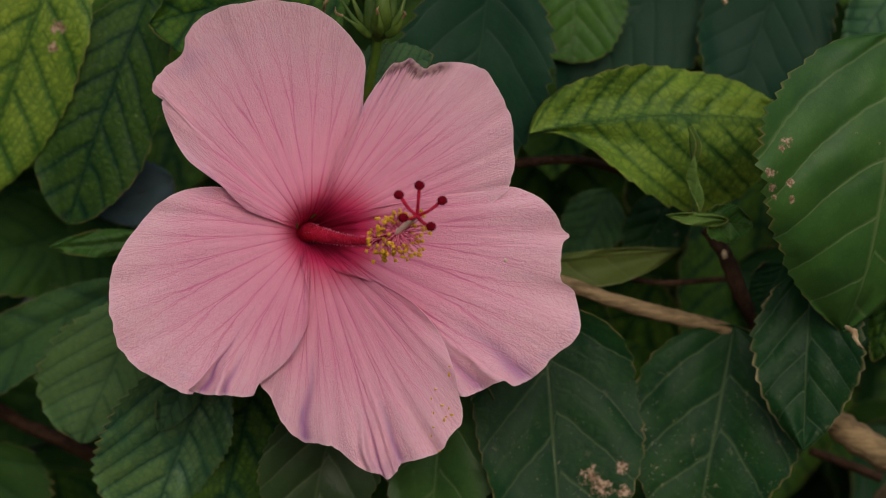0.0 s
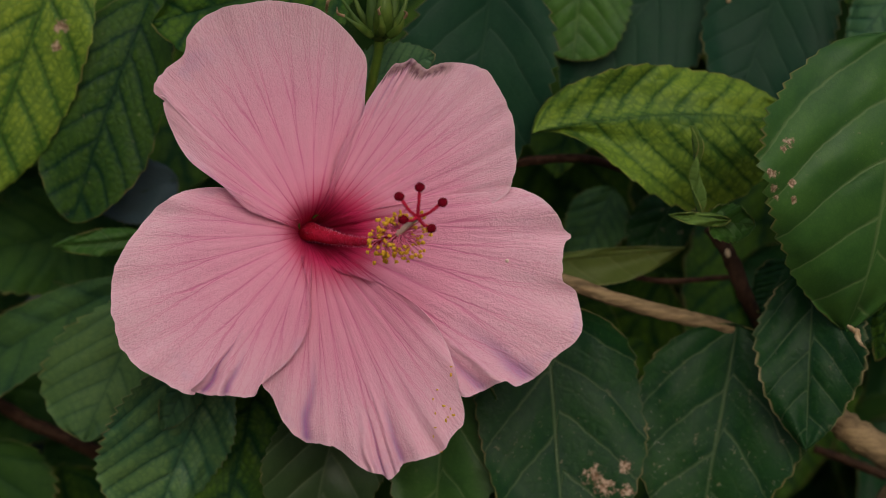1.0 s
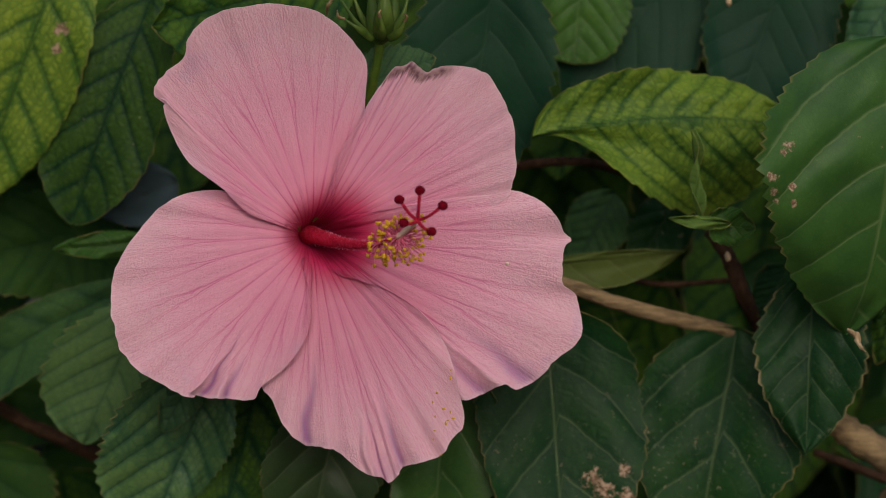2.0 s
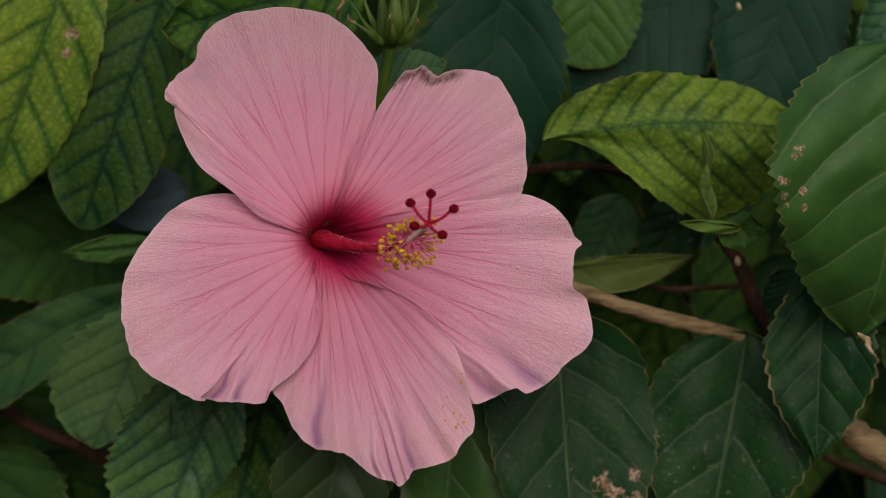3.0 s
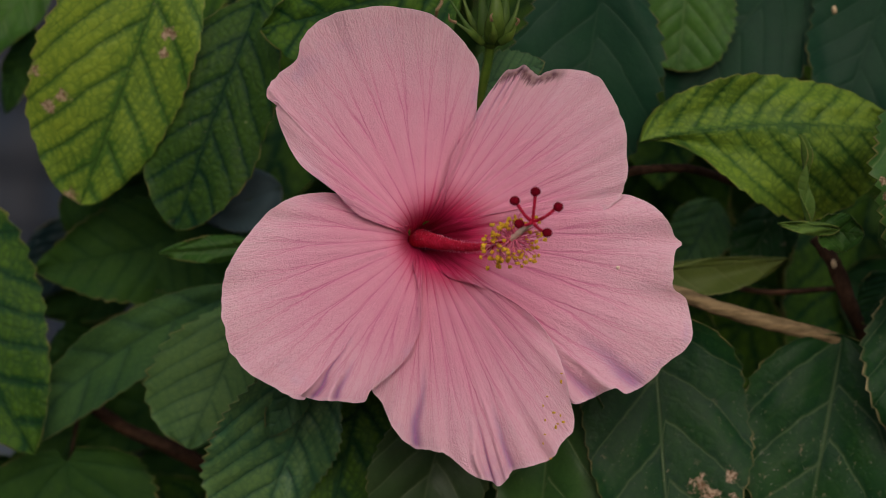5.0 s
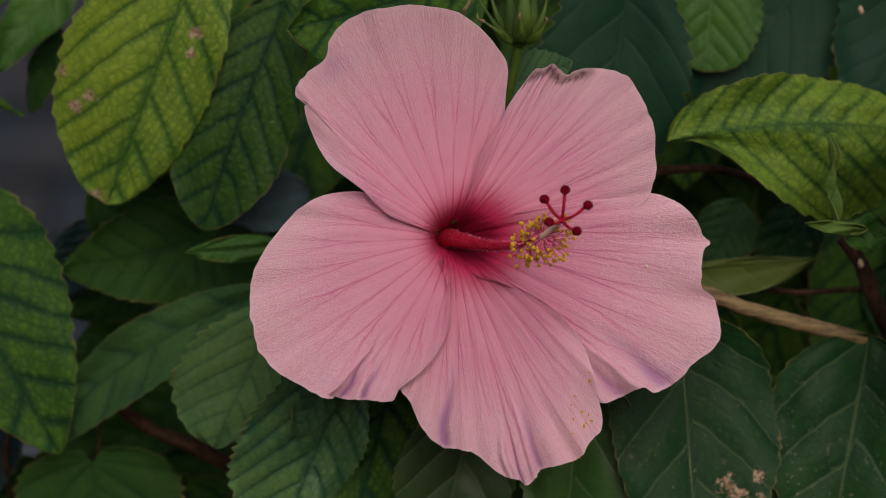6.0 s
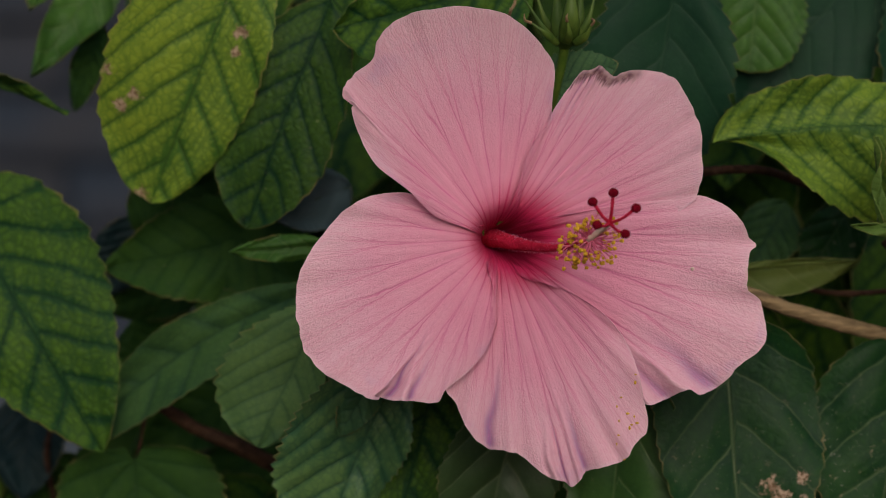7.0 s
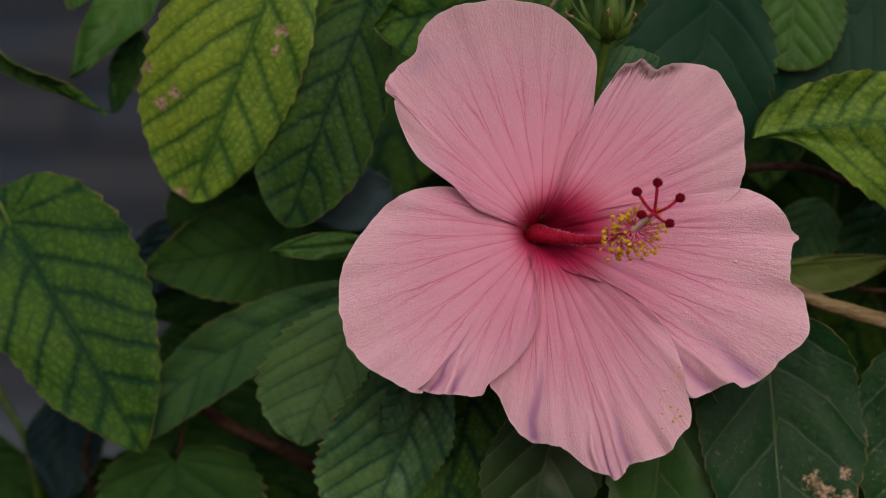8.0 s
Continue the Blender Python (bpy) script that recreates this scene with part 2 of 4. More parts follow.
def plain_material(name, a, b, scale=200, rough=0.6, bump=0.2, distance=0.0006, stretch=(1, 1, 1), through_light=0.0, specular=0.4):
    n = Nodes(name)
    m = n.add("Mapping")
    n.put(m.inputs["Vector"], n.place())
    m.inputs["Scale"].default_value = stretch
    grain = n.noise(m.outputs[0], scale, 5, 0.6)
    large = n.noise(m.outputs[0], scale * 0.17, 3)
    colour = n.mix(n.step(n.math("ADD", n.math("MULTIPLY", grain, 0.6), n.math("MULTIPLY", large, 0.4)), 0.35, 0.65), a, b)
    return n.finish(colour, rough, grain, bump, distance, through_light, specular=specular)


PETAL = petal_material("petal_pink")
PETAL_SCORCHED = petal_material("petal_pink_withered", (0.33, 0.60))
YELLOW = ((0.250, 0.350, 0.032), (0.050, 0.128, 0.018), (0.026, 0.072, 0.012), 0.65, 0.8, 0.40)
DARK = ((0.017, 0.060, 0.013), (0.0045, 0.029, 0.013), (0.085, 0.130, 0.050), 0.55, 0.5, 0.27)
FRESH = ((0.064, 0.155, 0.021), (0.018, 0.066, 0.014), (0.12, 0.19, 0.055), 0.5, 0.45, 0.36)
LEAF_YELLOW_SCARRED = leaf_material("leaf_yellow_green_scarred", *YELLOW, spots=[((-0.1101, 0.0550, 1.0474), 0.0022), ((-0.1059, 0.0560, 1.0368), 0.0022), ((-0.1023, 0.0560, 1.0396), 0.0018), ((-0.0713, 0.0500, 1.0582), 0.0020), ((-0.0733, 0.0500, 1.0524), 0.0016), ((-0.1014, 0.0600, 1.0099), 0.0028)])
LEAF_MID = leaf_material("leaf_mid_green", (0.074, 0.150, 0.014), (0.011, 0.052, 0.014), (0.005, 0.030, 0.012), 0.7, 0.95, 0.45, specular=0.12)
LEAF_DARK = leaf_material("leaf_dark_green", *DARK, specular=0.11, bump=0.5, fork=0.35, dusty=3.7, lumps=0.75, thin=0.55)
LEAF_DARK_SCARRED = leaf_material("leaf_dark_green_scarred", *DARK, specular=0.11, bump=0.5, fork=0.35, dusty=3.7, lumps=0.75, thin=0.55, spots=[((0.0822, 0.0300, 0.9272), 0.0030), ((0.0851, 0.0300, 0.9240), 0.0026), ((0.0912, 0.0300, 0.9301), 0.0022), ((0.0915, 0.0300, 0.9233), 0.0020)])
LEAF_DARK_TORN = leaf_material("leaf_dark_green_torn", *DARK, specular=0.11, bump=0.5, fork=0.35, dusty=3.7, lumps=0.75, thin=0.55, rim_tint=(0.42, 0.33, 0.16), rim_from=0.93)
LEAF_TEAL = leaf_material("leaf_teal_green", (0.016, 0.058, 0.027), (0.008, 0.036, 0.021), (0.035, 0.075, 0.040), 0.4, 0.3, 0.36, specular=0.12, fork=0.2)
LEAF_MATT = leaf_material("leaf_matt_green", (0.062, 0.134, 0.036), (0.017, 0.060, 0.027), (0.014, 0.052, 0.026), 0.5, 0.6, 0.45, specular=0.18)
LEAF_SATIN = leaf_material("leaf_satin_green", (0.140, 0.255, 0.080), (0.034, 0.115, 0.058), (0.012, 0.048, 0.026), 0.5, 0.8, 0.34, specular=0.3, lumps=0.5)
LEAF_OLIVE = leaf_material("leaf_olive_green", (0.105, 0.135, 0.026), (0.055, 0.085, 0.018), (0.14, 0.16, 0.05), 0.35, 0.2, 0.45, rim_tint=(0.36, 0.36, 0.16), rim_from=0.95)
LEAF_DEAD = leaf_material("leaf_dead_brown", (0.12, 0.075, 0.045), (0.055, 0.034, 0.022), (0.04, 0.025, 0.016), 0.4, 0.4, 0.7, specular=0.08)
LEAF_SHADE = leaf_material("leaf_shaded_green", (0.050, 0.108, 0.015), (0.009, 0.041, 0.016), (0.004, 0.026, 0.014), 0.7, 0.95, 0.38, specular=0.13)
# the bluish shade in the shrub's gaps, put into a dark leaf colour
LEAF_BLUE_SHADE = leaf_material("leaf_blue_shade", (0.018, 0.042, 0.046), (0.010, 0.028, 0.032), (0.010, 0.024, 0.027), 0.4, 0.3, 0.4)
# sky reflected by one leaf, painted as a blue-grey base colour
LEAF_SKY_GREY = leaf_material("leaf_sky_reflection", (0.062, 0.100, 0.115), (0.044, 0.078, 0.092), (0.034, 0.064, 0.074), 0.3, 0.1, 0.5, bump=0.08)
LEAF_PALE = leaf_material("leaf_pale_matt_green", (0.110, 0.200, 0.056), (0.042, 0.105, 0.042), (0.030, 0.080, 0.034), 0.5, 0.45, 0.5)
LEAF_BLUE = leaf_material("leaf_blue_green", (0.074, 0.158, 0.056), (0.024, 0.080, 0.042), (0.013, 0.048, 0.026), 0.5, 0.5, 0.38)
LEAF_SHEEN = leaf_material("leaf_sheen_olive", (0.072, 0.125, 0.044), (0.034, 0.074, 0.026), (0.15, 0.20, 0.09), 0.5, 0.25, 0.24, specular=0.4, fork=0.2, lumps=0.6)
LEAF_QUILTED = leaf_material("leaf_quilted_green", (0.205, 0.310, 0.030), (0.034, 0.100, 0.018), (0.022, 0.066, 0.012), 0.35, 0.8, 0.40, lumps=0.4, bump=0.55)
LEAF_YOUNG = leaf_material("leaf_young_green", (0.15, 0.24, 0.045), (0.08, 0.16, 0.034), (0.11, 0.20, 0.045), 0.3, 0.2, 0.4)
LEAF_BROAD = leaf_material("leaf_broad_green", (0.066, 0.160, 0.027), (0.017, 0.070, 0.020), (0.15, 0.22, 0.08), 0.5, 0.2, 0.30, specular=0.32, fork=0.2, lumps=0.6, dusty=2.0, thin=0.6, spots=[((0.1342, 0.0120, 1.0222), 0.0017), ((0.1331, 0.0120, 1.0203), 0.0012), ((0.1292, 0.0120, 1.0133), 0.0015), ((0.1353, 0.0120, 1.0108), 0.0012), ((0.1359, 0.0120, 1.0062), 0.0011), ((0.1302, 0.0120, 1.0095), 0.0013), ((0.1308, 0.0120, 1.0070), 0.0009)])
LEAF_FRESH = leaf_material("leaf_fresh_green", *FRESH)
# darker copy of the leaf green: shade inside the shrub is put into the colour
LEAF_DEEP_SHADE = leaf_material("leaf_deep_shade", (0.038, 0.092, 0.014), (0.013, 0.046, 0.014), (0.008, 0.028, 0.009), 0.4, 0.4, 0.5, specular=0.08)
BARK = plain_material("bark_tan", (0.14, 0.097, 0.052), (0.35, 0.245, 0.13), 700, 0.85, 0.9, 0.0012, (0.16, 1, 1), specular=0.15)
BARK_BROWN = plain_material("bark_red_brown", (0.030, 0.016, 0.010), (0.09, 0.045, 0.026), 420, 0.8, 0.8, 0.001, specular=0.15)
STALK = plain_material("stalk_green", (0.06, 0.12, 0.012), (0.12, 0.18, 0.022), 300, 0.45, 0.2)
SEPAL = plain_material("sepal_green", (0.045, 0.095, 0.012), (0.115, 0.18, 0.026), 350, 0.5, 0.3, 0.0004, (1, 1, 0.25), 0.15)
MIDRIB_PALE = plain_material("midrib_pale", (0.06, 0.10, 0.03), (0.10, 0.15, 0.045), 400, 0.4, 0.2)
MIDRIB_DARK = plain_material("midrib_dark", (0.018, 0.05, 0.012), (0.035, 0.08, 0.018), 400, 0.45, 0.2)
COLUMN = plain_material("column_crimson", (0.44, 0.004, 0.028), (0.74, 0.026, 0.085), 1300, 0.7, 1.0, 0.0008, through_light=0.15, specular=0.12)
FILAMENT = plain_material("filament_pink", (0.58, 0.06, 0.16), (0.76, 0.20, 0.32), 500, 0.5, 0.1)
ANTHER = plain_material("anther_yellow", (0.62, 0.30, 0.020), (0.82, 0.50, 0.05), 1500, 0.85, 0.9, 0.0004, specular=0.1)
STIGMA = plain_material("stigma_crimson", (0.10, 0.0008, 0.006), (0.20, 0.002, 0.014), 2500, 0.9, 1.0, 0.0004, specular=0.08)
STYLE = plain_material("style_pale", (0.62, 0.42, 0.36), (0.75, 0.58, 0.48), 500, 0.5, 0.1)
DRY = plain_material("dry_leaf_tip", (0.30, 0.19, 0.09), (0.60, 0.45, 0.28), 300, 0.8, 0.6)
DRY_BROWN = plain_material("dry_bract_tip", (0.15, 0.08, 0.035), (0.38, 0.25, 0.14), 500, 0.8, 0.6)
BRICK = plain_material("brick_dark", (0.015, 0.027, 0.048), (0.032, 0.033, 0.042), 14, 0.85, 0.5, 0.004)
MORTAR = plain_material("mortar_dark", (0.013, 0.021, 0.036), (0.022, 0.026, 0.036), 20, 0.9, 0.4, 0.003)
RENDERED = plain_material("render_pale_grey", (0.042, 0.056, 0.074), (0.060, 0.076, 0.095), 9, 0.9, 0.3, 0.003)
SOIL = plain_material("soil_dark", (0.035, 0.025, 0.018), (0.09, 0.065, 0.045), 18, 0.95, 0.8, 0.01)


# ---- building helpers ----
def mesh_part(name, verts, faces, mat, parent=None, label="", smooth=True, data=None):
    """One mesh object; data: per-vertex values by name."""
    me = bpy.data.meshes.new(name)
    me.from_pydata([tuple(v) for v in verts], [], faces)
    for key, values in (data or {}).items():
        me.attributes.new(key, "FLOAT", "POINT").data.foreach_set("value", np.asarray(values, dtype=np.float32))
    if smooth:
        me.polygons.foreach_set("use_smooth", [True] * len(me.polygons))
    me.materials.append(mat)
    me.update()
    ob = new(name, me)
    ob.parent = parent
    if label:
        tagged(ob, label)
    return ob


def part(name, bm, mat, parent=None, label="", smooth=True):
    me = bpy.data.meshes.new(name)
    bm.to_mesh(me)
    bm.free()
    if smooth:
        me.polygons.foreach_set("use_smooth", [True] * len(me.polygons))
    me.materials.append(mat)
    ob = new(name, me)
    ob.parent = parent
    if label:
        tagged(ob, label)
    return ob


def thing(name, label, category, group=""):
    return tagged(new(name), label, category, group)


def curve_points(points, count):
    """A smooth run of count points through the given ones (Catmull-Rom)."""
    p = [np.array(a, dtype=float) for a in points]
    p = [2 * p[0] - p[1], *p, 2 * p[-1] - p[-2]]
    out = []
    for i in range(count):
        x = i / (count - 1) * (len(p) - 3)
        k = min(int(x), len(p) - 4)
        t = x - k
        a, b, c, d = p[k:k + 4]
        out.append(0.5 * (2 * b + (c - a) * t + (2 * a - 5 * b + 4 * c - d) * t * t + (3 * b - a - 3 * c + d) * t ** 3))
    return np.array(out)


def tube(points, radii, sides=12, count=24, bumpy=0.0, seed=0):
    """Vertices and faces of a round, closed stem along points; radii are spread over its length."""
    way = curve_points(points, count)
    rad = np.interp(np.linspace(0, 1, count), np.linspace(0, 1, len(radii)), radii)
    verts, faces = [], []
    up = Vector((0.3, -0.8, 0.52))
    for i in range(count):
        d = Vector(way[min(i + 1, count - 1)] - way[max(i - 1, 0)]).normalized()
        a = d.cross(up).normalized()
        b = d.cross(a)
        for k in range(sides):
            w = 2 * math.pi * k / sides
            r = rad[i] * (1 + bumpy * noise.noise(Vector((math.cos(w) * 1.5, math.sin(w) * 1.5 + seed, i * 0.45))))
            verts.append(Vector(way[i]) + (a * math.cos(w) + b * math.sin(w)) * r)
    for i in range(count - 1):
        for k in range(sides):
            j = (k + 1) % sides
            faces.append((i * sides + k, i * sides + j, (i + 1) * sides + j, (i + 1) * sides + k))
    faces.append(tuple(range(sides))[::-1])
    faces.append(tuple(range((count - 1) * sides, count * sides)))
    return verts, faces


# ---- setting: soil, brick wall with a pale plinth ----
def grid_sheet(x0, x1, y0, y1, nx, ny, height):
    verts = [(x0 + (x1 - x0) * i / nx, y0 + (y1 - y0) * j / ny, 0) for j in range(ny + 1) for i in range(nx + 1)]
    verts = [(x, y, height(x, y)) for x, y, _ in verts]
    faces = [(j * (nx + 1) + i, j * (nx + 1) + i + 1, (j + 1) * (nx + 1) + i + 1, (j + 1) * (nx + 1) + i) for j in range(ny) for i in range(nx)]
    return verts, faces


ground = mesh_part("ground", *grid_sheet(-300, 300, -300, 300, 120, 120, lambda x, y: 0.02 * noise.noise(Vector((x, y, 0)))), SOIL)
tagged(ground, "bare dark soil ground below the hibiscus shrub", "ground", kind="structure")

# ---- the shrub ----
shrub = thing("hibiscus_shrub", "leafy hibiscus shrub with toothed green leaves", "shrub")


def sharp_rim(ob):
    """Marks the open rim of a sheet as sharp, so that its thin edge stays crisp."""
    edges = np.zeros(len(ob.data.loops), dtype=np.int32)
    ob.data.loops.foreach_get("edge_index", edges)
    count = np.bincount(edges, minlength=len(ob.data.edges))
    for e in ob.data.edges:
        if count[e.index] == 1:
            e.use_edge_sharp = True


def leaf(base, tip, left, right, mat, label="", roll=0.0, fold=12.0, sag=0.0, bow=0.0, teeth=16, tooth=0.05, veins=7, peak=0.42, quilt=0.0008,
         wave=0.002, hook=0.0, rib=MIDRIB_DARK, rib_size=0.00045, stem=None, seed=0, nu=60, nv=32, slope=0.85, blunt=0.62, lobe=0.0):
    """A toothed ovate leaf from base to tip. left, right: half widths seen from its face; roll: turn about its midrib; fold: how far the halves rise
    (degrees); sag: how far the middle of the midrib bulges to its face; bow: sideways; hook: how far the tip curls back; peak: where it is widest, for
    both halves or each; blunt: how full its base is; lobe: how far the halves reach back past the stalk."""
    base, tip = Vector(base), Vector(tip)
    along = tip - base
    length = along.length
    along.normalize()
    face = Vector((0, -1, 0))
    face = (face - along * face.dot(along)).normalized()
    face = Matrix.Rotation(radians(roll), 3, along) @ face
    side = along.cross(face).normalized()
    peaks = peak if isinstance(peak, tuple) else (peak, peak)

    full = blunt if isinstance(blunt, tuple) else (blunt, blunt)

    def half(u, p, f):
        e = f * (1 - p) / p
        return max(u, 1e-4) ** f * max(1 - u, 0) ** e / (p ** f * (1 - p) ** e)

    verts, row, across, reach = [], [], [], []

    def middle(u):
        return base + along * (u * length) + face * (sag * 4 * u * (1 - u) - hook * u ** 3) + side * (bow * 4 * u * (1 - u))

    for i in range(nu + 1):
        u = i / nu
        shapes = half(u, peaks[0], full[0]), half(u, peaks[1], full[1])
        for k in range(nv + 1):
            v = 2 * k / nv - 1
            a = abs(v)
            shape = shapes[1] if v > 0 else shapes[0]
            w = (right if v > 0 else left) * shape
            cut = (u * teeth + seed * 0.37) % 1.0
            jag = 1 + tooth * (cut - 0.5) * 2 * a ** 5 + 0.09 * noise.noise(Vector((u * 5, seed * 3.1, v)))
            x = w * a * jag
            rise = math.sin(radians(fold)) * x
            flat = math.cos(radians(fold)) * x * (1 if v > 0 else -1)
            # side veins leave the midrib and arch to the tip; below the first pair they fan out of the stalk
            xl = x / length
            back = u - lobe * a ** 1.4 * (1 - u) ** 4
            lean = slope * (1 + 1.1 * xl)
            line = (back - lean * xl) * veins
            if line < 0:
                line = (math.atan2(back, xl + 1e-5) - math.atan(lean)) / radians(36)
            line += 0.026 * veins * noise.noise(Vector((u * 2.5, (1 if v > 0 else -1) * 2.0 + v * 0.8, seed * 1.7)))
            line += 0.45 * min(1, 3 * u) if v < 0 else 0.0
            pillow = abs(math.sin(math.pi * line)) ** 0.8 * (0.75 + 0.8 * noise.noise(Vector((u * 6, v * 4, seed * 2.3 + 5))))
            h = rise + quilt * (pillow - 0.5) * min(1, a * 5) * shape + wave * a * a * math.sin(9 * u + 3 * v + seed) + wave * 0.8 * noise.noise(Vector((u * 3, v * 1.5, seed)))
            verts.append(middle(u) + side * flat + face * h - along * (lobe * length * a ** 1.4 * (1 - u) ** 4))
            row.append(line), across.append(v), reach.append(u)
    faces = [(i * (nv + 1) + k, i * (nv + 1) + k + 1, (i + 1) * (nv + 1) + k + 1, (i + 1) * (nv + 1) + k) for i in range(nu) for k in range(nv)]
    ob = mesh_part("leaf", verts, faces, mat, shrub, label, data={"row": row, "across": across, "along": reach})
    sharp_rim(ob)
    solid = ob.modifiers.new("thickness", "SOLIDIFY")
    solid.thickness, solid.offset = 0.0003, 0.0
    pts = [middle(0.01 + 0.97 * k / 6) + face * (wave * 0.8 * noise.noise(Vector(((0.01 + 0.97 * k / 6) * 3, 0, seed))) - quilt * 0.36 - (0.0003 if rib == MIDRIB_DARK else 0.0)) for k in range(7)]
    mesh_part("midrib", *tube(pts, (rib_size, rib_size * 0.8, rib_size * 0.25), 8, 26), rib, ob)
    if stem:
        start = middle(0.0)
        mesh_part("petiole", *tube([start + along * 0.003, start - along * 0.008, Vector(stem)], (rib_size * 1.3, rib_size * 1.6), 8, 14), STALK, ob)
    return ob


# things in front and to the left of the flower
leaf((-0.0669, 0.0450, 1.0906), (-0.0982, 0.0620, 1.0087), 0.0176, 0.0280, LEAF_YELLOW_SCARRED, "broad yellow-green leaf with dark veins and brown scars", roll=-8, fold=8, sag=0.004, teeth=15, tooth=0.03, veins=6, quilt=0.0006, seed=1, peak=(0.5, 0.52), slope=1.0)
leaf((-0.0451, 0.0550, 1.0682), (-0.0700, 0.0620, 1.0010), 0.0182, 0.0195, LEAF_SHADE, "green leaf with dark sunken veins", roll=10, fold=10, sag=0.004, teeth=12, tooth=0.03, veins=6.3, quilt=0.0007, seed=2, peak=0.5, slope=1.0)
leaf((0.0134, 0.0500, 1.0742), (-0.0443, 0.0360, 1.0581), 0.0235, 0.0150, LEAF_MID, "fresh green toothed leaf behind the flower", fold=8, teeth=15, tooth=0.10, veins=6, seed=3, roll=-15, peak=0.46, blunt=0.68)
leaf((-0.0378, 0.0750, 1.0863), (-0.0455, 0.0700, 1.0508), 0.0114, 0.0114, LEAF_MID, "green leaf among the foliage", seed=4)
leaf((-0.1122, 0.1000, 1.0835), (-0.1363, 0.0850, 1.0472), 0.0090, 0.0078, LEAF_FRESH, "young pale green leaf", fold=14, seed=5, tooth=0.02, peak=0.4, veins=5)
leaf((-0.1175, 0.1100, 1.0634), (-0.1249, 0.1000, 1.0371), 0.0052, 0.0055, LEAF_DEEP_SHADE, "small dark green leaf", seed=6, tooth=0.02)
leaf((-0.1709, 0.0750, 1.0651), (-0.1233, 0.0680, 1.0350), 0.0090, 0.0029, LEAF_MID, "narrow green leaf seen nearly edge on", roll=62, fold=18, sag=0.003, seed=7, tooth=0.03)
leaf((-0.1311, 0.1000, 1.0853), (-0.1380, 0.0950, 1.0671), 0.0052, 0.0052, LEAF_FRESH, "young pale green leaf", seed=8, tooth=0.02)
leaf((-0.1544, 0.0750, 1.0036), (-0.1131, 0.0720, 0.9342), 0.0293, 0.0225, LEAF_MID, "broad heart-shaped green leaf with yellowish patches between veins", roll=-6, fold=7, sag=0.005, teeth=15, tooth=0.035, veins=5.4, quilt=0.0006, seed=9, peak=0.30, blunt=0.34, lobe=0.12, stem=(-0.1712, 0.1000, 1.0115), slope=0.8)
leaf((-0.0541, 0.1000, 1.0014), (-0.1149, 0.0850, 0.9890), 0.0171, 0.0155, LEAF_DEEP_SHADE, "dark green shaded leaf", seed=10, fold=6, veins=7)
leaf((-0.0462, 0.0520, 0.9964), (-0.0745, 0.0500, 0.9941), 0.0042, 0.0039, LEAF_FRESH, "small light green leaf", seed=11, tooth=0.04, veins=5, quilt=0.0002)
leaf((-0.0463, 0.0550, 0.9840), (-0.1211, 0.0850, 0.9371), 0.0127, 0.0094, LEAF_MATT, "long bluish green leaf with folded sides", roll=10, quilt=0.0006, fold=20, seed=12, tooth=0.03, veins=5.6, peak=0.5, bow=0.006)
leaf((-0.0479, 0.0500, 0.9783), (-0.0659, 0.0500, 0.9373), 0.0106, 0.0192, LEAF_PALE, "matt green leaf with rounded teeth", roll=5, fold=8, seed=13, teeth=11, tooth=0.06, veins=5.5, quilt=0.0004, peak=(0.5, 0.6))
leaf((-0.0251, 0.0380, 0.9635), (-0.0473, 0.0480, 0.9091), 0.0122, 0.0262, LEAF_SATIN, "broad quilted green leaf with toothed margin", roll=-14, fold=16, seed=14, teeth=20, tooth=0.05, veins=6.2, quilt=0.0009, peak=0.5, wave=0.003)
leaf((-0.0306, 0.0340, 0.9615), (-0.0419, 0.0360, 0.9412), 0.0059, 0.0059, LEAF_BLUE, "small pointed green leaf tip", seed=16, tooth=0.04, veins=5)
leaf((-0.0135, 0.0480, 0.9609), (-0.0285, 0.0500, 0.9017), 0.0155, 0.0147, LEAF_MID, "yellowish green leaf in the shade", seed=17, fold=6, veins=4.5)
leaf((-0.1052, 0.0880, 0.9313), (-0.1021, 0.0880, 0.8883), 0.0269, 0.0244, LEAF_DEEP_SHADE, "shaded green leaf by a branch", seed=18, fold=10, veins=5, peak=0.3, blunt=0.3, lobe=0.1)
leaf((-0.1419, 0.1300, 0.9497), (-0.1428, 0.1200, 0.9168), 0.0130, 0.0122, LEAF_BLUE_SHADE, "dim bluish leaf in the shade", seed=19, fold=10)
# below and to the right of the flower
leaf((0.0131, 0.0400, 0.9525), (0.0021, 0.0460, 0.8998), 0.0171, 0.0192, LEAF_SHEEN, "glossy olive green leaf with pale midrib", roll=-10, fold=14, seed=21, tooth=0.03, veins=4.5, rib=MIDRIB_PALE, quilt=0.0008, bow=0.004)
leaf((0.0417, 0.0360, 0.9689), (0.0349, 0.0440, 0.9015), 0.0179, 0.0155, LEAF_BROAD, "glossy dark green leaf with a pale toothed rim", roll=8, fold=10, seed=22, teeth=15, tooth=0.05, veins=4.5, rib=MIDRIB_PALE, peak=0.5, quilt=0.0005)
leaf((0.0686, 0.0400, 0.9760), (0.0737, 0.0300, 0.8995), 0.0269, 0.0228, LEAF_DARK_SCARRED, "large dark green leaf with pale veins and tan scars", roll=-6, fold=7, seed=23, tooth=0.025, veins=4.2, rib=MIDRIB_PALE, peak=0.42, quilt=0.0006, blunt=0.45)
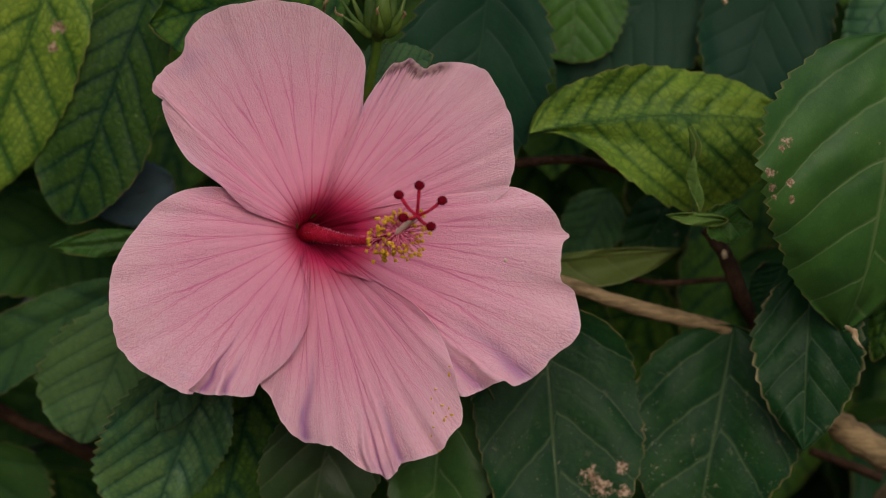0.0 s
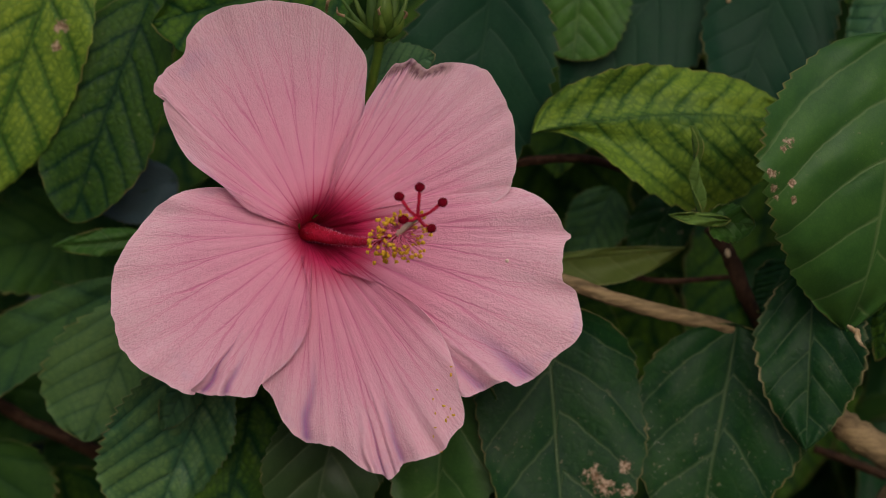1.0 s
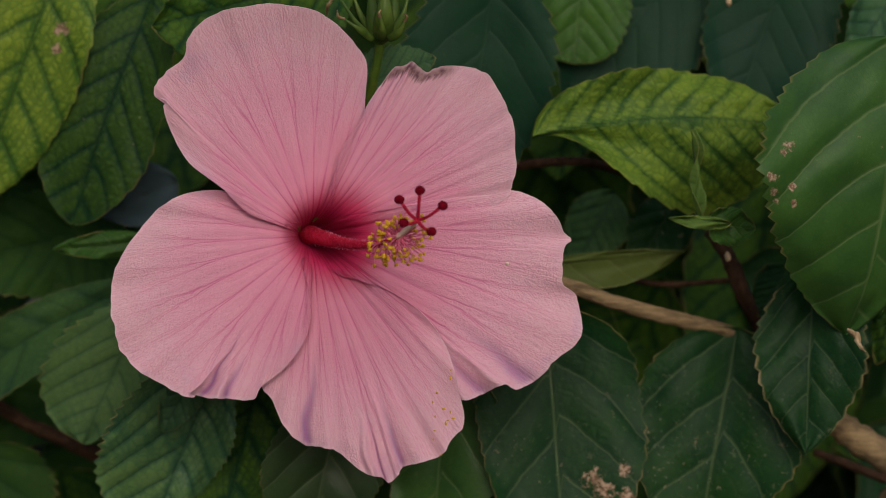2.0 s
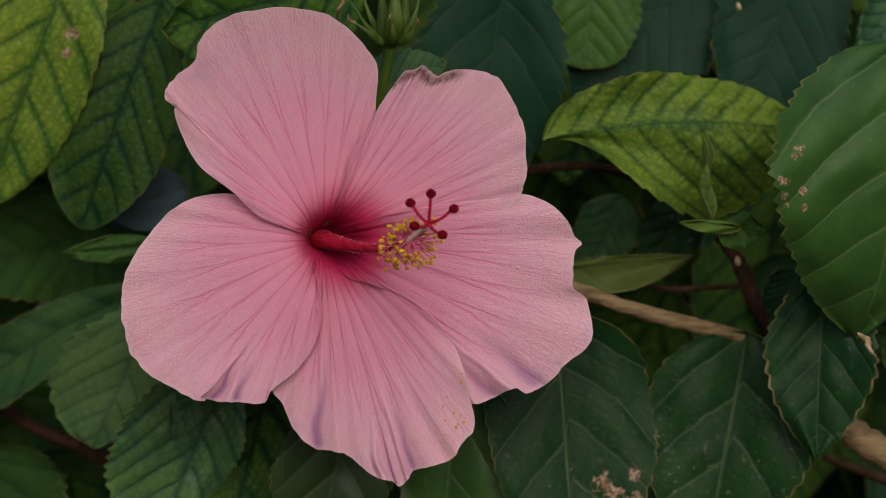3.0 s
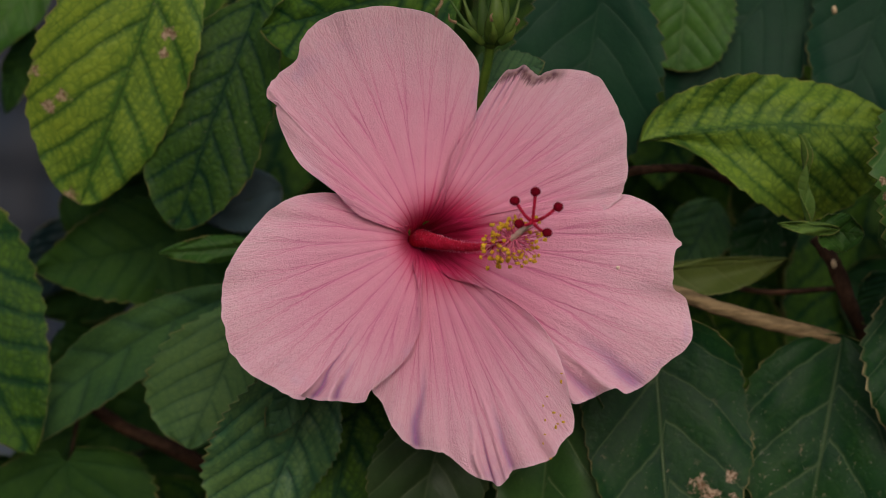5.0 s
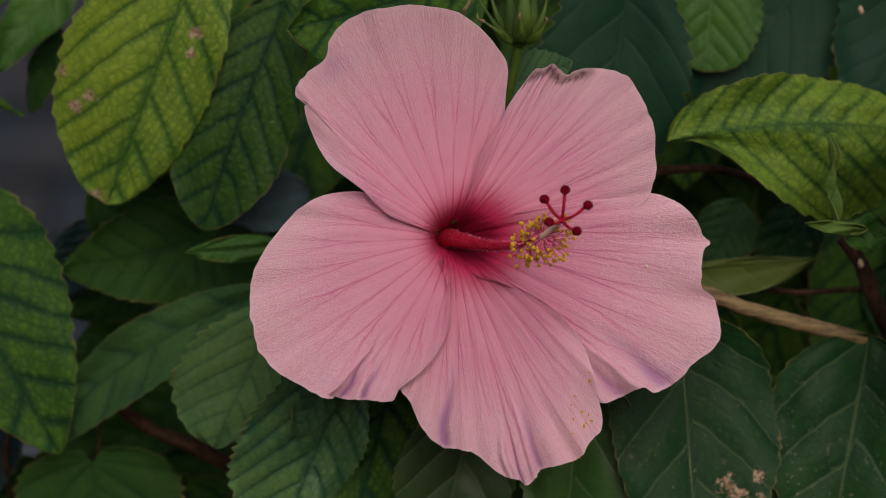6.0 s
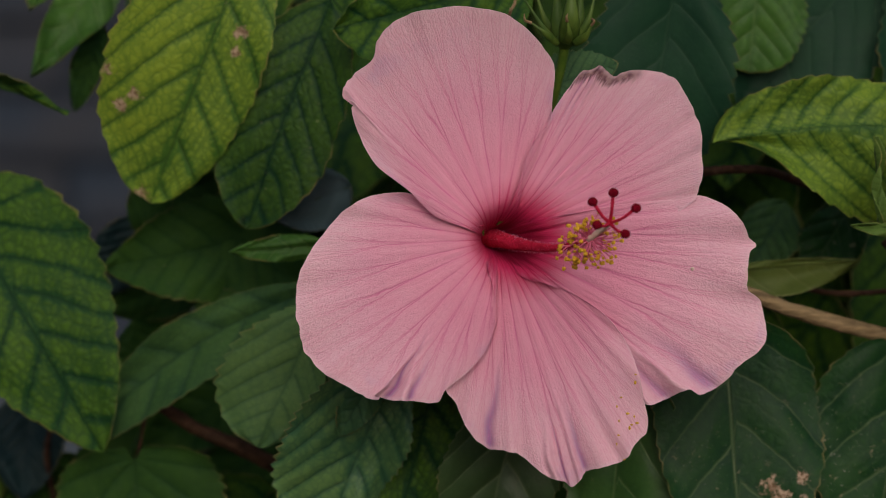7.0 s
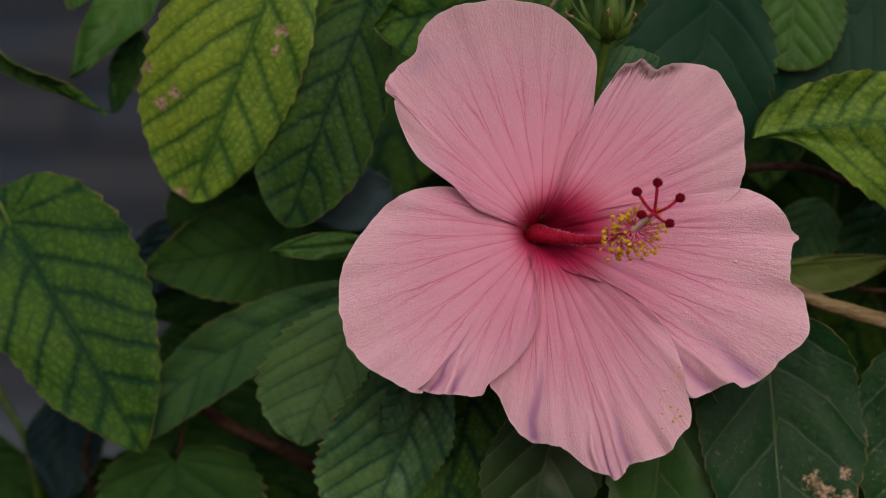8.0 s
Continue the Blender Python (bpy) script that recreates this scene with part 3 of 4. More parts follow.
leaf((0.1248, 0.0500, 0.9701), (0.1108, 0.0420, 0.8998), 0.0269, 0.0269, LEAF_DARK, "large dark glossy leaf with pale midrib", roll=6, fold=14, seed=24, tooth=0.03, veins=3.8, rib=MIDRIB_PALE, peak=0.38, quilt=0.0009)
leaf((0.1456, 0.0360, 0.9863), (0.1422, 0.0280, 0.9349), 0.0171, 0.0160, LEAF_DARK_TORN, "dark leaf with torn brown margin", roll=10, fold=12, seed=25, teeth=12, tooth=0.05, veins=4.5, slope=1.0, peak=0.42)
leaf((0.1663, 0.0120, 1.0531), (0.1561, 0.0180, 0.9677), 0.0244, 0.0420, LEAF_BROAD, "large green leaf with lit veins and a dry brown tip", roll=-12, fold=12, seed=26, teeth=26, tooth=0.045, veins=5.0, rib=MIDRIB_PALE, peak=0.41, quilt=0.0022, sag=0.010, blunt=0.62, slope=0.6, wave=0.003, hook=0.012)
leaf((0.0650, 0.0350, 1.0259), (0.1449, 0.0360, 1.0272), 0.0150, 0.0293, LEAF_QUILTED, "yellow-green leaf with quilted blade and a drooping curled half", roll=4, fold=-13, seed=27, teeth=14, tooth=0.03, veins=9, quilt=0.0012, peak=(0.4, 0.62), sag=0.004, bow=-0.0042, wave=0.0045, hook=0.014, blunt=(0.5, 2.2), slope=0.75)
leaf((0.1117, 0.0240, 1.0018), (0.1102, 0.0200, 1.0274), 0.0021, 0.0017, LEAF_YOUNG, "small upright folded young leaf", roll=40, fold=35, seed=29, tooth=0.04, quilt=0.0001)
leaf((0.0648, 0.0520, 0.9881), (0.1101, 0.0580, 0.9923), 0.0024, 0.0085, LEAF_OLIVE, "olive green leaf with pointed tip", roll=0, fold=4, quilt=0.0001, veins=4, seed=31, tooth=0.02)
leaf((0.0551, 0.0400, 1.0778), (0.0451, 0.0500, 1.0112), 0.0220, 0.0244, LEAF_TEAL, "dark green leaf with toothed rim behind the bud", roll=-5, fold=6, seed=32, teeth=14, tooth=0.06, veins=5, peak=0.5, quilt=0.0003)
leaf((0.0137, 0.0270, 1.0400), (0.0374, 0.0250, 1.0482), 0.0081, 0.0078, LEAF_BLUE, "small bluish rounded leaf", seed=33, teeth=10, tooth=0.08, fold=3, wave=0.0004, quilt=0.0001)
leaf((0.0824, 0.0700, 1.0916), (0.0780, 0.0700, 1.0478), 0.0155, 0.0138, LEAF_FRESH, "green leaf in the foliage", seed=34, peak=0.6)
leaf((0.1179, 0.0750, 1.0869), (0.0757, 0.0750, 1.0349), 0.0228, 0.0228, LEAF_TEAL, "dim dark bluish green leaf", quilt=0.0002, seed=35, fold=5)
leaf((0.1460, 0.0700, 1.0897), (0.1241, 0.0700, 1.0279), 0.0212, 0.0195, LEAF_TEAL, "dim dark bluish green leaf", quilt=0.0002, seed=36, fold=5)
leaf((0.1782, 0.0600, 1.0755), (0.1570, 0.0500, 1.0470), 0.0098, 0.0098, LEAF_BLUE, "dark bluish green leaf", seed=37)
leaf((0.0914, 0.0900, 1.0097), (0.0774, 0.0800, 0.9860), 0.0098, 0.0098, LEAF_MATT, "green leaf tip in the shade", seed=38)
leaf((0.1109, 0.0850, 1.0096), (0.0952, 0.0800, 0.9852), 0.0100, 0.0090, LEAF_DARK, "dark green leaf in the shade", seed=65, veins=5)
leaf((0.1419, 0.0650, 0.9877), (0.1314, 0.0600, 0.9728), 0.0073, 0.0073, LEAF_DARK, "dark green leaf", seed=39)
leaf((0.1720, 0.0400, 0.9862), (0.1650, 0.0500, 0.9598), 0.0065, 0.0049, LEAF_MID, "green leaf edge", seed=40)
leaf((-0.0924, 0.1000, 1.0139), (-0.0521, 0.0900, 0.9795), 0.0163, 0.0163, LEAF_DEEP_SHADE, "dark green shaded leaf", seed=41)
leaf((-0.1082, 0.1100, 1.0130), (-0.0874, 0.1100, 0.9972), 0.0098, 0.0098, LEAF_DEEP_SHADE, "dark green shaded leaf", seed=42)
leaf((-0.0636, 0.1200, 0.9585), (-0.1094, 0.1200, 0.9306), 0.0122, 0.0122, LEAF_DEEP_SHADE, "dark leaf deep in the shrub", seed=43)
leaf((-0.0570, 0.1300, 0.9439), (-0.0884, 0.1200, 0.9130), 0.0130, 0.0130, LEAF_DEEP_SHADE, "dark leaf deep in the shrub", seed=44)
leaf((-0.0887, 0.1300, 0.9724), (-0.1162, 0.1200, 0.9588), 0.0098, 0.0098, LEAF_DEEP_SHADE, "dark leaf deep in the shrub", seed=45)
leaf((-0.1037, 0.1200, 1.0043), (-0.1214, 0.1200, 0.9798), 0.0098, 0.0098, LEAF_BLUE_SHADE, "dim bluish leaf in the shade", seed=46)
leaf((-0.1234, 0.1400, 0.9259), (-0.1527, 0.1300, 0.9125), 0.0098, 0.0098, LEAF_DEEP_SHADE, "dark leaf deep in the shrub", seed=47)
leaf((-0.0858, 0.1400, 0.9489), (-0.0960, 0.1300, 0.9176), 0.0114, 0.0114, LEAF_BLUE_SHADE, "dim bluish leaf in the shade", seed=49)
leaf((-0.0399, 0.0750, 1.0139), (-0.0634, 0.0720, 1.0043), 0.0098, 0.0098, LEAF_SKY_GREY, "dim leaf in the shade, blue-grey sky reflection in its colour", quilt=0.0, seed=50)
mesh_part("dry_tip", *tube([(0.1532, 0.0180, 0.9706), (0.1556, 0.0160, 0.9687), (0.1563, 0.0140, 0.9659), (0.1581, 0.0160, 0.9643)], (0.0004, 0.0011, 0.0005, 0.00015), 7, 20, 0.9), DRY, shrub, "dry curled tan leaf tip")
leaf((-0.0868, 0.1300, 0.9892), (-0.1170, 0.1200, 0.9754), 0.0106, 0.0106, LEAF_DEEP_SHADE, "dark leaf deep in the shrub", seed=51)
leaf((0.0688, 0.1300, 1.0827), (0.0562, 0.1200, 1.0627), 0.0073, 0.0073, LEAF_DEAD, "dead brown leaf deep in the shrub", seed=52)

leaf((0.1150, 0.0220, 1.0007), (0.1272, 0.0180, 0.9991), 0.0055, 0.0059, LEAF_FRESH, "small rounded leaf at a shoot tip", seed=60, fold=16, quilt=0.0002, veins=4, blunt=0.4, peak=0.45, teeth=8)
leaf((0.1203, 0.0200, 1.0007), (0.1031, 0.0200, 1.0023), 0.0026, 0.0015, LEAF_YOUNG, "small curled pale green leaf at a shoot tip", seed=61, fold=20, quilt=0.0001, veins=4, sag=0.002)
leaf((-0.1778, 0.1600, 0.9358), (-0.1496, 0.1500, 0.9109), 0.0098, 0.0098, LEAF_DEEP_SHADE, "dark leaf deep in the shrub", seed=64)


def branch(points, radii, mat, label, seed=0):
    return mesh_part("branch", *tube(points, radii, 14, 40, 0.22, seed), mat, shrub, label)


branch([(0.0593, 0.0600, 1.0175), (0.0716, 0.0550, 1.0187), (0.0834, 0.0600, 1.0183), (0.1011, 0.0800, 1.0130)], (0.0014, 0.0013, 0.0012), BARK_BROWN, "thin dark brown twig")
branch([(0.0657, 0.0500, 0.9867), (0.0836, 0.0460, 0.9797), (0.0967, 0.0460, 0.9755), (0.1082, 0.0470, 0.9726), (0.1199, 0.0500, 0.9695), (0.1330, 0.0580, 0.9649)], (0.0019, 0.0022, 0.0023, 0.0021, 0.0018), BARK, "tan woody branch")
branch([(0.1166, 0.0500, 0.9986), (0.1224, 0.0500, 0.9904), (0.1273, 0.0550, 0.9787), (0.1339, 0.0700, 0.9675)], (0.0018, 0.0024, 0.0021), BARK_BROWN, "dark brown branch with pale nodes", 2)
branch([(0.1474, 0.0550, 0.9472), (0.1557, 0.0550, 0.9406), (0.1685, 0.0550, 0.9318), (0.1877, 0.0600, 0.9194)], (0.0036, 0.0045, 0.0042), BARK, "thick rough tan branch", 4)
branch([(-0.1074, 0.0950, 0.9511), (-0.0995, 0.0920, 0.9486), (-0.0866, 0.0900, 0.9406), (-0.0712, 0.0900, 0.9340), (-0.0528, 0.1000, 0.9230)], (0.0017, 0.0021, 0.0026), BARK_BROWN, "reddish brown woody branch", 6)
branch([(-0.1023, 0.0950, 0.9459), (-0.1044, 0.0950, 0.9339), (-0.1052, 0.0920, 0.9298)], (0.0006, 0.0005), BARK_BROWN, "thin reddish leaf stalk", 6)
branch([(-0.1348, 0.1300, 0.9479), (-0.1345, 0.1300, 0.9372), (-0.1367, 0.1300, 0.9248)], (0.001, 0.0012), BARK_BROWN, "thin dark twig", 7)
branch([(-0.1684, 0.1300, 0.9606), (-0.1613, 0.1300, 0.9474), (-0.1551, 0.1300, 0.9359), (-0.1509, 0.1400, 0.9142)], (0.0011, 0.0013), STALK, "thin green stem against the wall", 13)
branch([(-0.1338, 0.1200, 0.9398), (-0.1352, 0.1200, 0.9310), (-0.1338, 0.1300, 0.9147)], (0.0008, 0.0010), BARK_BROWN, "thin dark twig", 14)
branch([(0.1510, 0.0900, 0.9310), (0.1612, 0.0900, 0.9272), (0.1728, 0.0900, 0.9224)], (0.0012, 0.0015), BARK_BROWN, "thin dark twig", 8)
for place, size in (((0.1374, 0.0300, 1.0352), 0.0011), ((0.1218, 0.0470, 0.9909), 0.0011), ((0.1234, 0.0600, 1.0654), 0.0010)):
    nub = bmesh.new()
    bmesh.ops.create_icosphere(nub, subdivisions=3, radius=size)
    for v in nub.verts:
        v.co = Vector((v.co.x * 0.8, v.co.y, v.co.z * 1.3)) * (1 + 0.35 * noise.noise(v.co * 900)) + Vector(place)
    part("bud_scar", nub, DRY, shrub, "pale tan leaf scar")
branch([(0.0921, 0.0700, 0.9844), (0.1054, 0.0680, 0.9824), (0.1256, 0.0700, 0.9835)], (0.0009, 0.0008), BARK_BROWN, "thin reddish twig", 9)
branch([(0.09, 0.30, -0.02), (0.06, 0.26, 0.35), (0.10, 0.20, 0.70), (0.17, 0.10, 0.90), (0.1877, 0.0600, 0.9194)], (0.014, 0.011, 0.008, 0.004), BARK, "woody main stem rooted in the soil", 11)
branch([(0.02, 0.32, -0.02), (0.0, 0.28, 0.4), (-0.05, 0.22, 0.75), (-0.0528, 0.1000, 0.9230)], (0.013, 0.010, 0.006, 0.003), BARK, "woody main stem rooted in the soil", 12)

# ---- the flower ----
flower = thing("hibiscus_flower", "open pink hibiscus flower with crimson throat and long staminal column", "flower")
HEART = Vector((0.0038, 0.0000, 0.9979))


def petal(outline, first, second, seed, mat, folds, ruffle, label, cup=0.003, ns=84, nq=280):
    """One petal: outline in degrees and centimetres round the throat; first, second: its two side edges lie to the front (-1) or the back (1);
    folds: radial creases as (place across 0 to 1, width, depth); ruffle: waviness of the rim."""
    rim = curve_points(outline, nq + 1)
    wide = [np.array([rim[min(max(j + k, 0), nq)] for k in range(-13, 14)]).mean(axis=0) for j in range(nq + 1)]
    verts, across, along, reach, crease, edge = [], [], [], [], [], []
    for j in range(nq + 1):
        q = j / nq
        qa = (wide[j][0] - wide[0][0]) / (wide[nq][0] - wide[0][0])
        jag = 1 + 0.010 * noise.noise(Vector((q * 26, seed, 0))) + 0.005 * noise.noise(Vector((q * 80, seed, 3)))
        for i in range(ns + 1):
            s = i / ns
            s = s ** 0.9
            shape = wide[j] + (rim[j] - wide[j]) * s ** 7
            ang, r = radians(shape[0]), s * shape[1] / 100 * (1 + (jag - 1) * s ** 4)
            funnel = 0.024 * math.exp(-(r / (0.0042 + 0.0026 * max(0.0, math.cos(ang - 0.1)))) ** 1.5)
            depth = funnel + cup * (r / 0.07) ** 3 - 0.003
            lean = first + (second - first) * q
            depth += 0.0030 * lean * min(1.0, r / 0.019) * (0.35 + 0.65 * abs(2 * q - 1))
            depth += ruffle * s ** 5 * math.sin(qa * 38 + seed * 2 + 3 * noise.noise(Vector((qa * 6, seed, 1))))
            depth += 0.0011 * s * noise.noise(Vector((qa * 3.2, s * 1.6, seed * 5.0)))
            depth += 0.00022 * s * noise.noise(Vector((qa * 16, s * 2.5, seed * 7.0)))
            depth += 0.00010 * min(1, s * 2) * noise.noise(Vector((qa * 70, s * 7, seed * 9.0)))
            depth += 0.00008 * math.sin(math.pi * min(1.0, s * 1.1)) * math.cos(18 * math.pi * (qa + 0.05 * noise.noise(Vector((qa * 6, s * 1.5, seed)))))
            pinch = 0.0
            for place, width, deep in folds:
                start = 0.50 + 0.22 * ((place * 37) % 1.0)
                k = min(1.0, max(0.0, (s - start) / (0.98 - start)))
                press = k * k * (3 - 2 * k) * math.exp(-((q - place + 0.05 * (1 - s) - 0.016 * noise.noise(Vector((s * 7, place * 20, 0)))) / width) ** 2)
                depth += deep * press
                # only folds that recede get the painted crease shade
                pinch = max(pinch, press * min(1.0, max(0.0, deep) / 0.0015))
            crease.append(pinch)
            verts.append(HEART + Vector((math.cos(ang) * r - 0.16 * funnel, depth, math.sin(ang) * r)))
            across.append(qa + seed), edge.append(q), along.append(s), reach.append(math.hypot(math.cos(ang) * r - 0.0060, math.sin(ang) * r + 0.0004))
    n = ns + 1
    faces = [(j * n + i, j * n + i + 1, (j + 1) * n + i + 1, (j + 1) * n + i) for j in range(nq) for i in range(ns)]
    ob = mesh_part("petal", verts, faces, mat, flower, label, data={"across": across, "along": along, "reach": reach, "side": edge, "crease": crease})
    sharp_rim(ob)
    solid = ob.modifiers.new("thickness", "SOLIDIFY")
    solid.thickness, solid.offset = 0.00025, 0.0
    return ob


petal([(118.2, 0.43), (149.7, 0.69), (161.4, 1.04), (161.0, 1.46), (160.3, 1.88), (155.6, 2.37), (151.7, 2.89), (149.0, 3.97), (143.0, 4.89), (139.2, 5.38), (136.9, 5.50), (138.0, 5.80), (135.2, 5.99), (131.0, 6.02), (125.3, 6.06), (121.0, 6.44), (113.3, 6.66), (106.2, 6.54), (99.0, 6.47), (89.5, 6.17), (81.3, 5.73), (75.7, 5.28), (72.2, 4.93), (69.7, 4.20), (65.8, 3.46), (57.9, 2.43), (47.0, 1.43), (36.7, 0.78)],
      -1.0, 1.0, 1, PETAL, [(0.375, 0.010, -0.0008), (0.398, 0.007, 0.0008), (0.43, 0.012, -0.0006)], 0.0006, "broad pink petal with a nicked rim", cup=-0.013)
petal([(51.1, 0.60), (59.0, 1.04), (65.6, 1.49), (71.6, 2.21), (70.3, 2.86), (66.8, 3.49), (67.6, 3.82), (65.5, 4.64), (64.2, 5.14), (61.7, 5.32), (60.0, 5.55), (57.5, 5.48), (54.9, 5.53), (53.5, 5.75), (50.9, 6.04), (44.8, 6.47), (39.1, 6.52), (31.2, 6.37), (24.2, 6.14), (15.9, 5.77), (10.4, 5.29), (5.0, 3.81), (0.7, 1.91), (2.5, 0.66)],
      -1.0, 1.0, 2, PETAL_SCORCHED, [(0.385, 0.008, 0.0007), (0.45, 0.008, -0.0008), (0.42, 0.006, 0.0006)], 0.0004, "pink petal with a withered brownish tip", cup=-0.005)
dotted_petal = petal([(36.7, 0.63), (23.3, 1.57), (18.2, 2.67), (15.7, 3.78), (13.2, 4.86), (12.6, 5.65), (9.5, 6.23), (4.8, 6.71), (0.7, 6.92), (-1.1, 7.13), (-2.9, 6.93), (-7.1, 6.96), (-11.1, 7.03), (-13.1, 7.42), (-18.1, 7.80), (-22.1, 7.90), (-26.8, 7.57), (-31.5, 7.41), (-34.8, 7.26), (-37.5, 7.03), (-38.3, 6.67), (-44.3, 6.37), (-47.9, 6.14), (-48.1, 5.66), (-46.1, 4.10), (-46.6, 2.77), (-48.3, 1.22), (-58.9, 0.51)],
      -1.0, 1.0, 3, PETAL, [(0.66, 0.02, 0.0010), (0.745, 0.010, -0.0014), (0.775, 0.010, 0.0010), (0.81, 0.012, -0.0020), (0.85, 0.012, 0.0012)], 0.0012, "pink petal with a wavy frayed rim")
pollen_petal = petal([(-46.8, 0.39), (-59.8, 1.05), (-43.8, 1.77), (-36.2, 2.56), (-35.0, 3.38), (-37.2, 4.16), (-42.2, 5.10), (-47.5, 5.93), (-51.3, 6.61), (-56.5, 6.83), (-60.6, 7.04), (-65.8, 6.90), (-69.3, 6.88), (-71.4, 7.05), (-73.4, 7.15), (-74.9, 6.92), (-77.9, 6.74), (-84.0, 6.04), (-87.6, 5.85), (-93.0, 5.80), (-99.2, 5.33), (-104.2, 4.73), (-109.7, 4.37), (-113.1, 3.54), (-114.6, 2.20), (-115.8, 0.83)],
      -1.0, 1.0, 4, PETAL, [(0.62, 0.010, -0.0024), (0.585, 0.008, 0.0012), (0.48, 0.012, 0.0012), (0.52, 0.008, -0.001), (0.76, 0.01, 0.0014)], 0.0009, "pink petal dusted with yellow pollen")
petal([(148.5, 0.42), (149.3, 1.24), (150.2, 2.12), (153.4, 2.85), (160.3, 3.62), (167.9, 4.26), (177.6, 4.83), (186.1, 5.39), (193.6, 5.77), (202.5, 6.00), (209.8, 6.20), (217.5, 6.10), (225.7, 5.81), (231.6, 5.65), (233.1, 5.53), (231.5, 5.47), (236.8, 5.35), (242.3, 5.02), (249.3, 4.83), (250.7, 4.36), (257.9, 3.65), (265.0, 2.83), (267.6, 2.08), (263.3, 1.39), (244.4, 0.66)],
      1.0, -1.0, 5, PETAL, [(0.600, 0.007, 0.0026), (0.620, 0.009, -0.0024), (0.652, 0.007, 0.0020), (0.676, 0.010, -0.0016), (0.700, 0.007, 0.0013)], 0.0007, "pink petal with a creased fold, its shade painted purple", cup=0.001)

column_way = [(-0.0029, 0.0340, 0.9992), (0.0014, 0.0140, 0.9984), (0.0113, -0.0060, 0.9962), (0.0186, -0.0180, 0.9956), (0.0249, -0.0280, 0.9967), (0.0283, -0.0330, 0.9985)]
mesh_part("staminal_column", *tube(column_way, (0.0040, 0.0028, 0.0015, 0.0011, 0.0010, 0.0007), 24, 60, 0.13), COLUMN, flower, "crimson staminal column")
bm = bmesh.new()
hair_rng = random.Random(3)
down = curve_points(column_way, 200)
for i in range(900):
    spot = hair_rng.randrange(24, 165)
    thick = float(np.interp(spot, (0, 40, 80, 120, 160, 200), (0.0038, 0.0026, 0.0014, 0.0010, 0.0009, 0.0007))) + 0.0002
    c = Vector(down[spot])
    way = Vector((hair_rng.gauss(0, 0.25), hair_rng.gauss(-0.4, 0.7), hair_rng.gauss(0, 1))).normalized()
    bmesh.ops.create_cone(bm, segments=5, radius1=0.00008, radius2=0.00003, depth=0.0009, cap_ends=True,
                          matrix=Matrix.Translation(c + way * thick) @ way.to_track_quat("Z", "Y").to_matrix().to_4x4())
tagged(part("column_hairs", bm, FILAMENT, flower, "short pinkish hairs on the column"), kind="stuff")
style_way = [(0.0273, -0.0320, 0.9979), (0.0298, -0.0350, 0.9999), (0.0327, -0.0390, 1.0023)]
mesh_part("style", *tube(style_way, (0.0009, 0.0008, 0.0007), 10, 12), STYLE, flower, "pale style")


def blob(name, centre, size, mat, parent, seed, label="", squash=(1, 1, 1), rough=0.12, divisions=3):
    bm = bmesh.new()
    bmesh.ops.create_icosphere(bm, subdivisions=divisions, radius=size)
    for v in bm.verts:
        k = 1 + rough * noise.noise(v.co / size * 2.3 + Vector((seed, 0, 0)))
        v.co = Vector((v.co.x * squash[0], v.co.y * squash[1], v.co.z * squash[2])) * k + Vector(centre)
    return part(name, bm, mat, parent, label)


for a, m, e in (((-0.0005, 0.0080, 0.9990), (-0.0007, 0.0060, 1.0011), (-0.0002, 0.0060, 1.0030)), ((0.0032, 0.0070, 1.0020), (0.0049, 0.0050, 1.0033), (0.0068, 0.0050, 1.0042))):
    mesh_part("sepal_tip", *tube([a, m, e], (0.0002, 0.0005, 0.0002), 8, 10), STALK, flower, "green sepal showing through the throat")
fork = Vector((0.0327, -0.0390, 1.0023))
for i, end in enumerate([(0.0334, -0.0430, 1.0098), (0.0283, -0.0430, 1.0075), (0.0390, -0.0430, 1.0060), (0.0293, -0.0460, 1.0018), (0.0362, -0.0460, 0.9996)]):
    end = Vector(end)
    bend = fork.lerp(end, 0.5) + Vector((0, -0.001, -0.0006))
    lobe = mesh_part("style_branch", *tube([fork, bend, end], (0.00052, 0.00042, 0.00048), 10, 14, 0.15), COLUMN, flower)
    blob("stigma", end + (end - fork).normalized() * 0.0006, 0.00138, STIGMA, lobe, i, "dark red velvety stigma pad", (1, 0.6, 0.92))

rng = random.Random(7)
core = curve_points(column_way, 60)
for i in range(112):
    at = Vector(core[40 + int(19 * (i / 111) ** 0.9)])
    turn, out = i * 2.39996, rng.uniform(0.0040, 0.0074)
    way = Vector((math.cos(turn) * 0.95, -0.25 + rng.uniform(-0.5, 0.35), math.sin(turn))).normalized()
    end = at + way * out + Vector((0.0020, -0.0015, 0))
    stamen = mesh_part("filament", *tube([at, at.lerp(end, 0.55) + way.cross(Vector((0, 1, 0))) * rng.uniform(-0.0006, 0.0006), end], (0.00022, 0.00015), 6, 7), FILAMENT, flower)
    blob("anther", end, rng.uniform(0.00044, 0.00062), ANTHER, stamen, i * 3.7, "", (rng.uniform(0.75, 1.35), 0.8, rng.uniform(0.75, 1.25)), 0.8, 2)



def on_petal(target, place):
    """The point of the petal's face at that place across the view."""
    return min((v.co for v in target.data.vertices), key=lambda c: (c.x - place[0]) ** 2 + (c.z - place[2]) ** 2) + Vector((0, -0.0003, 0))


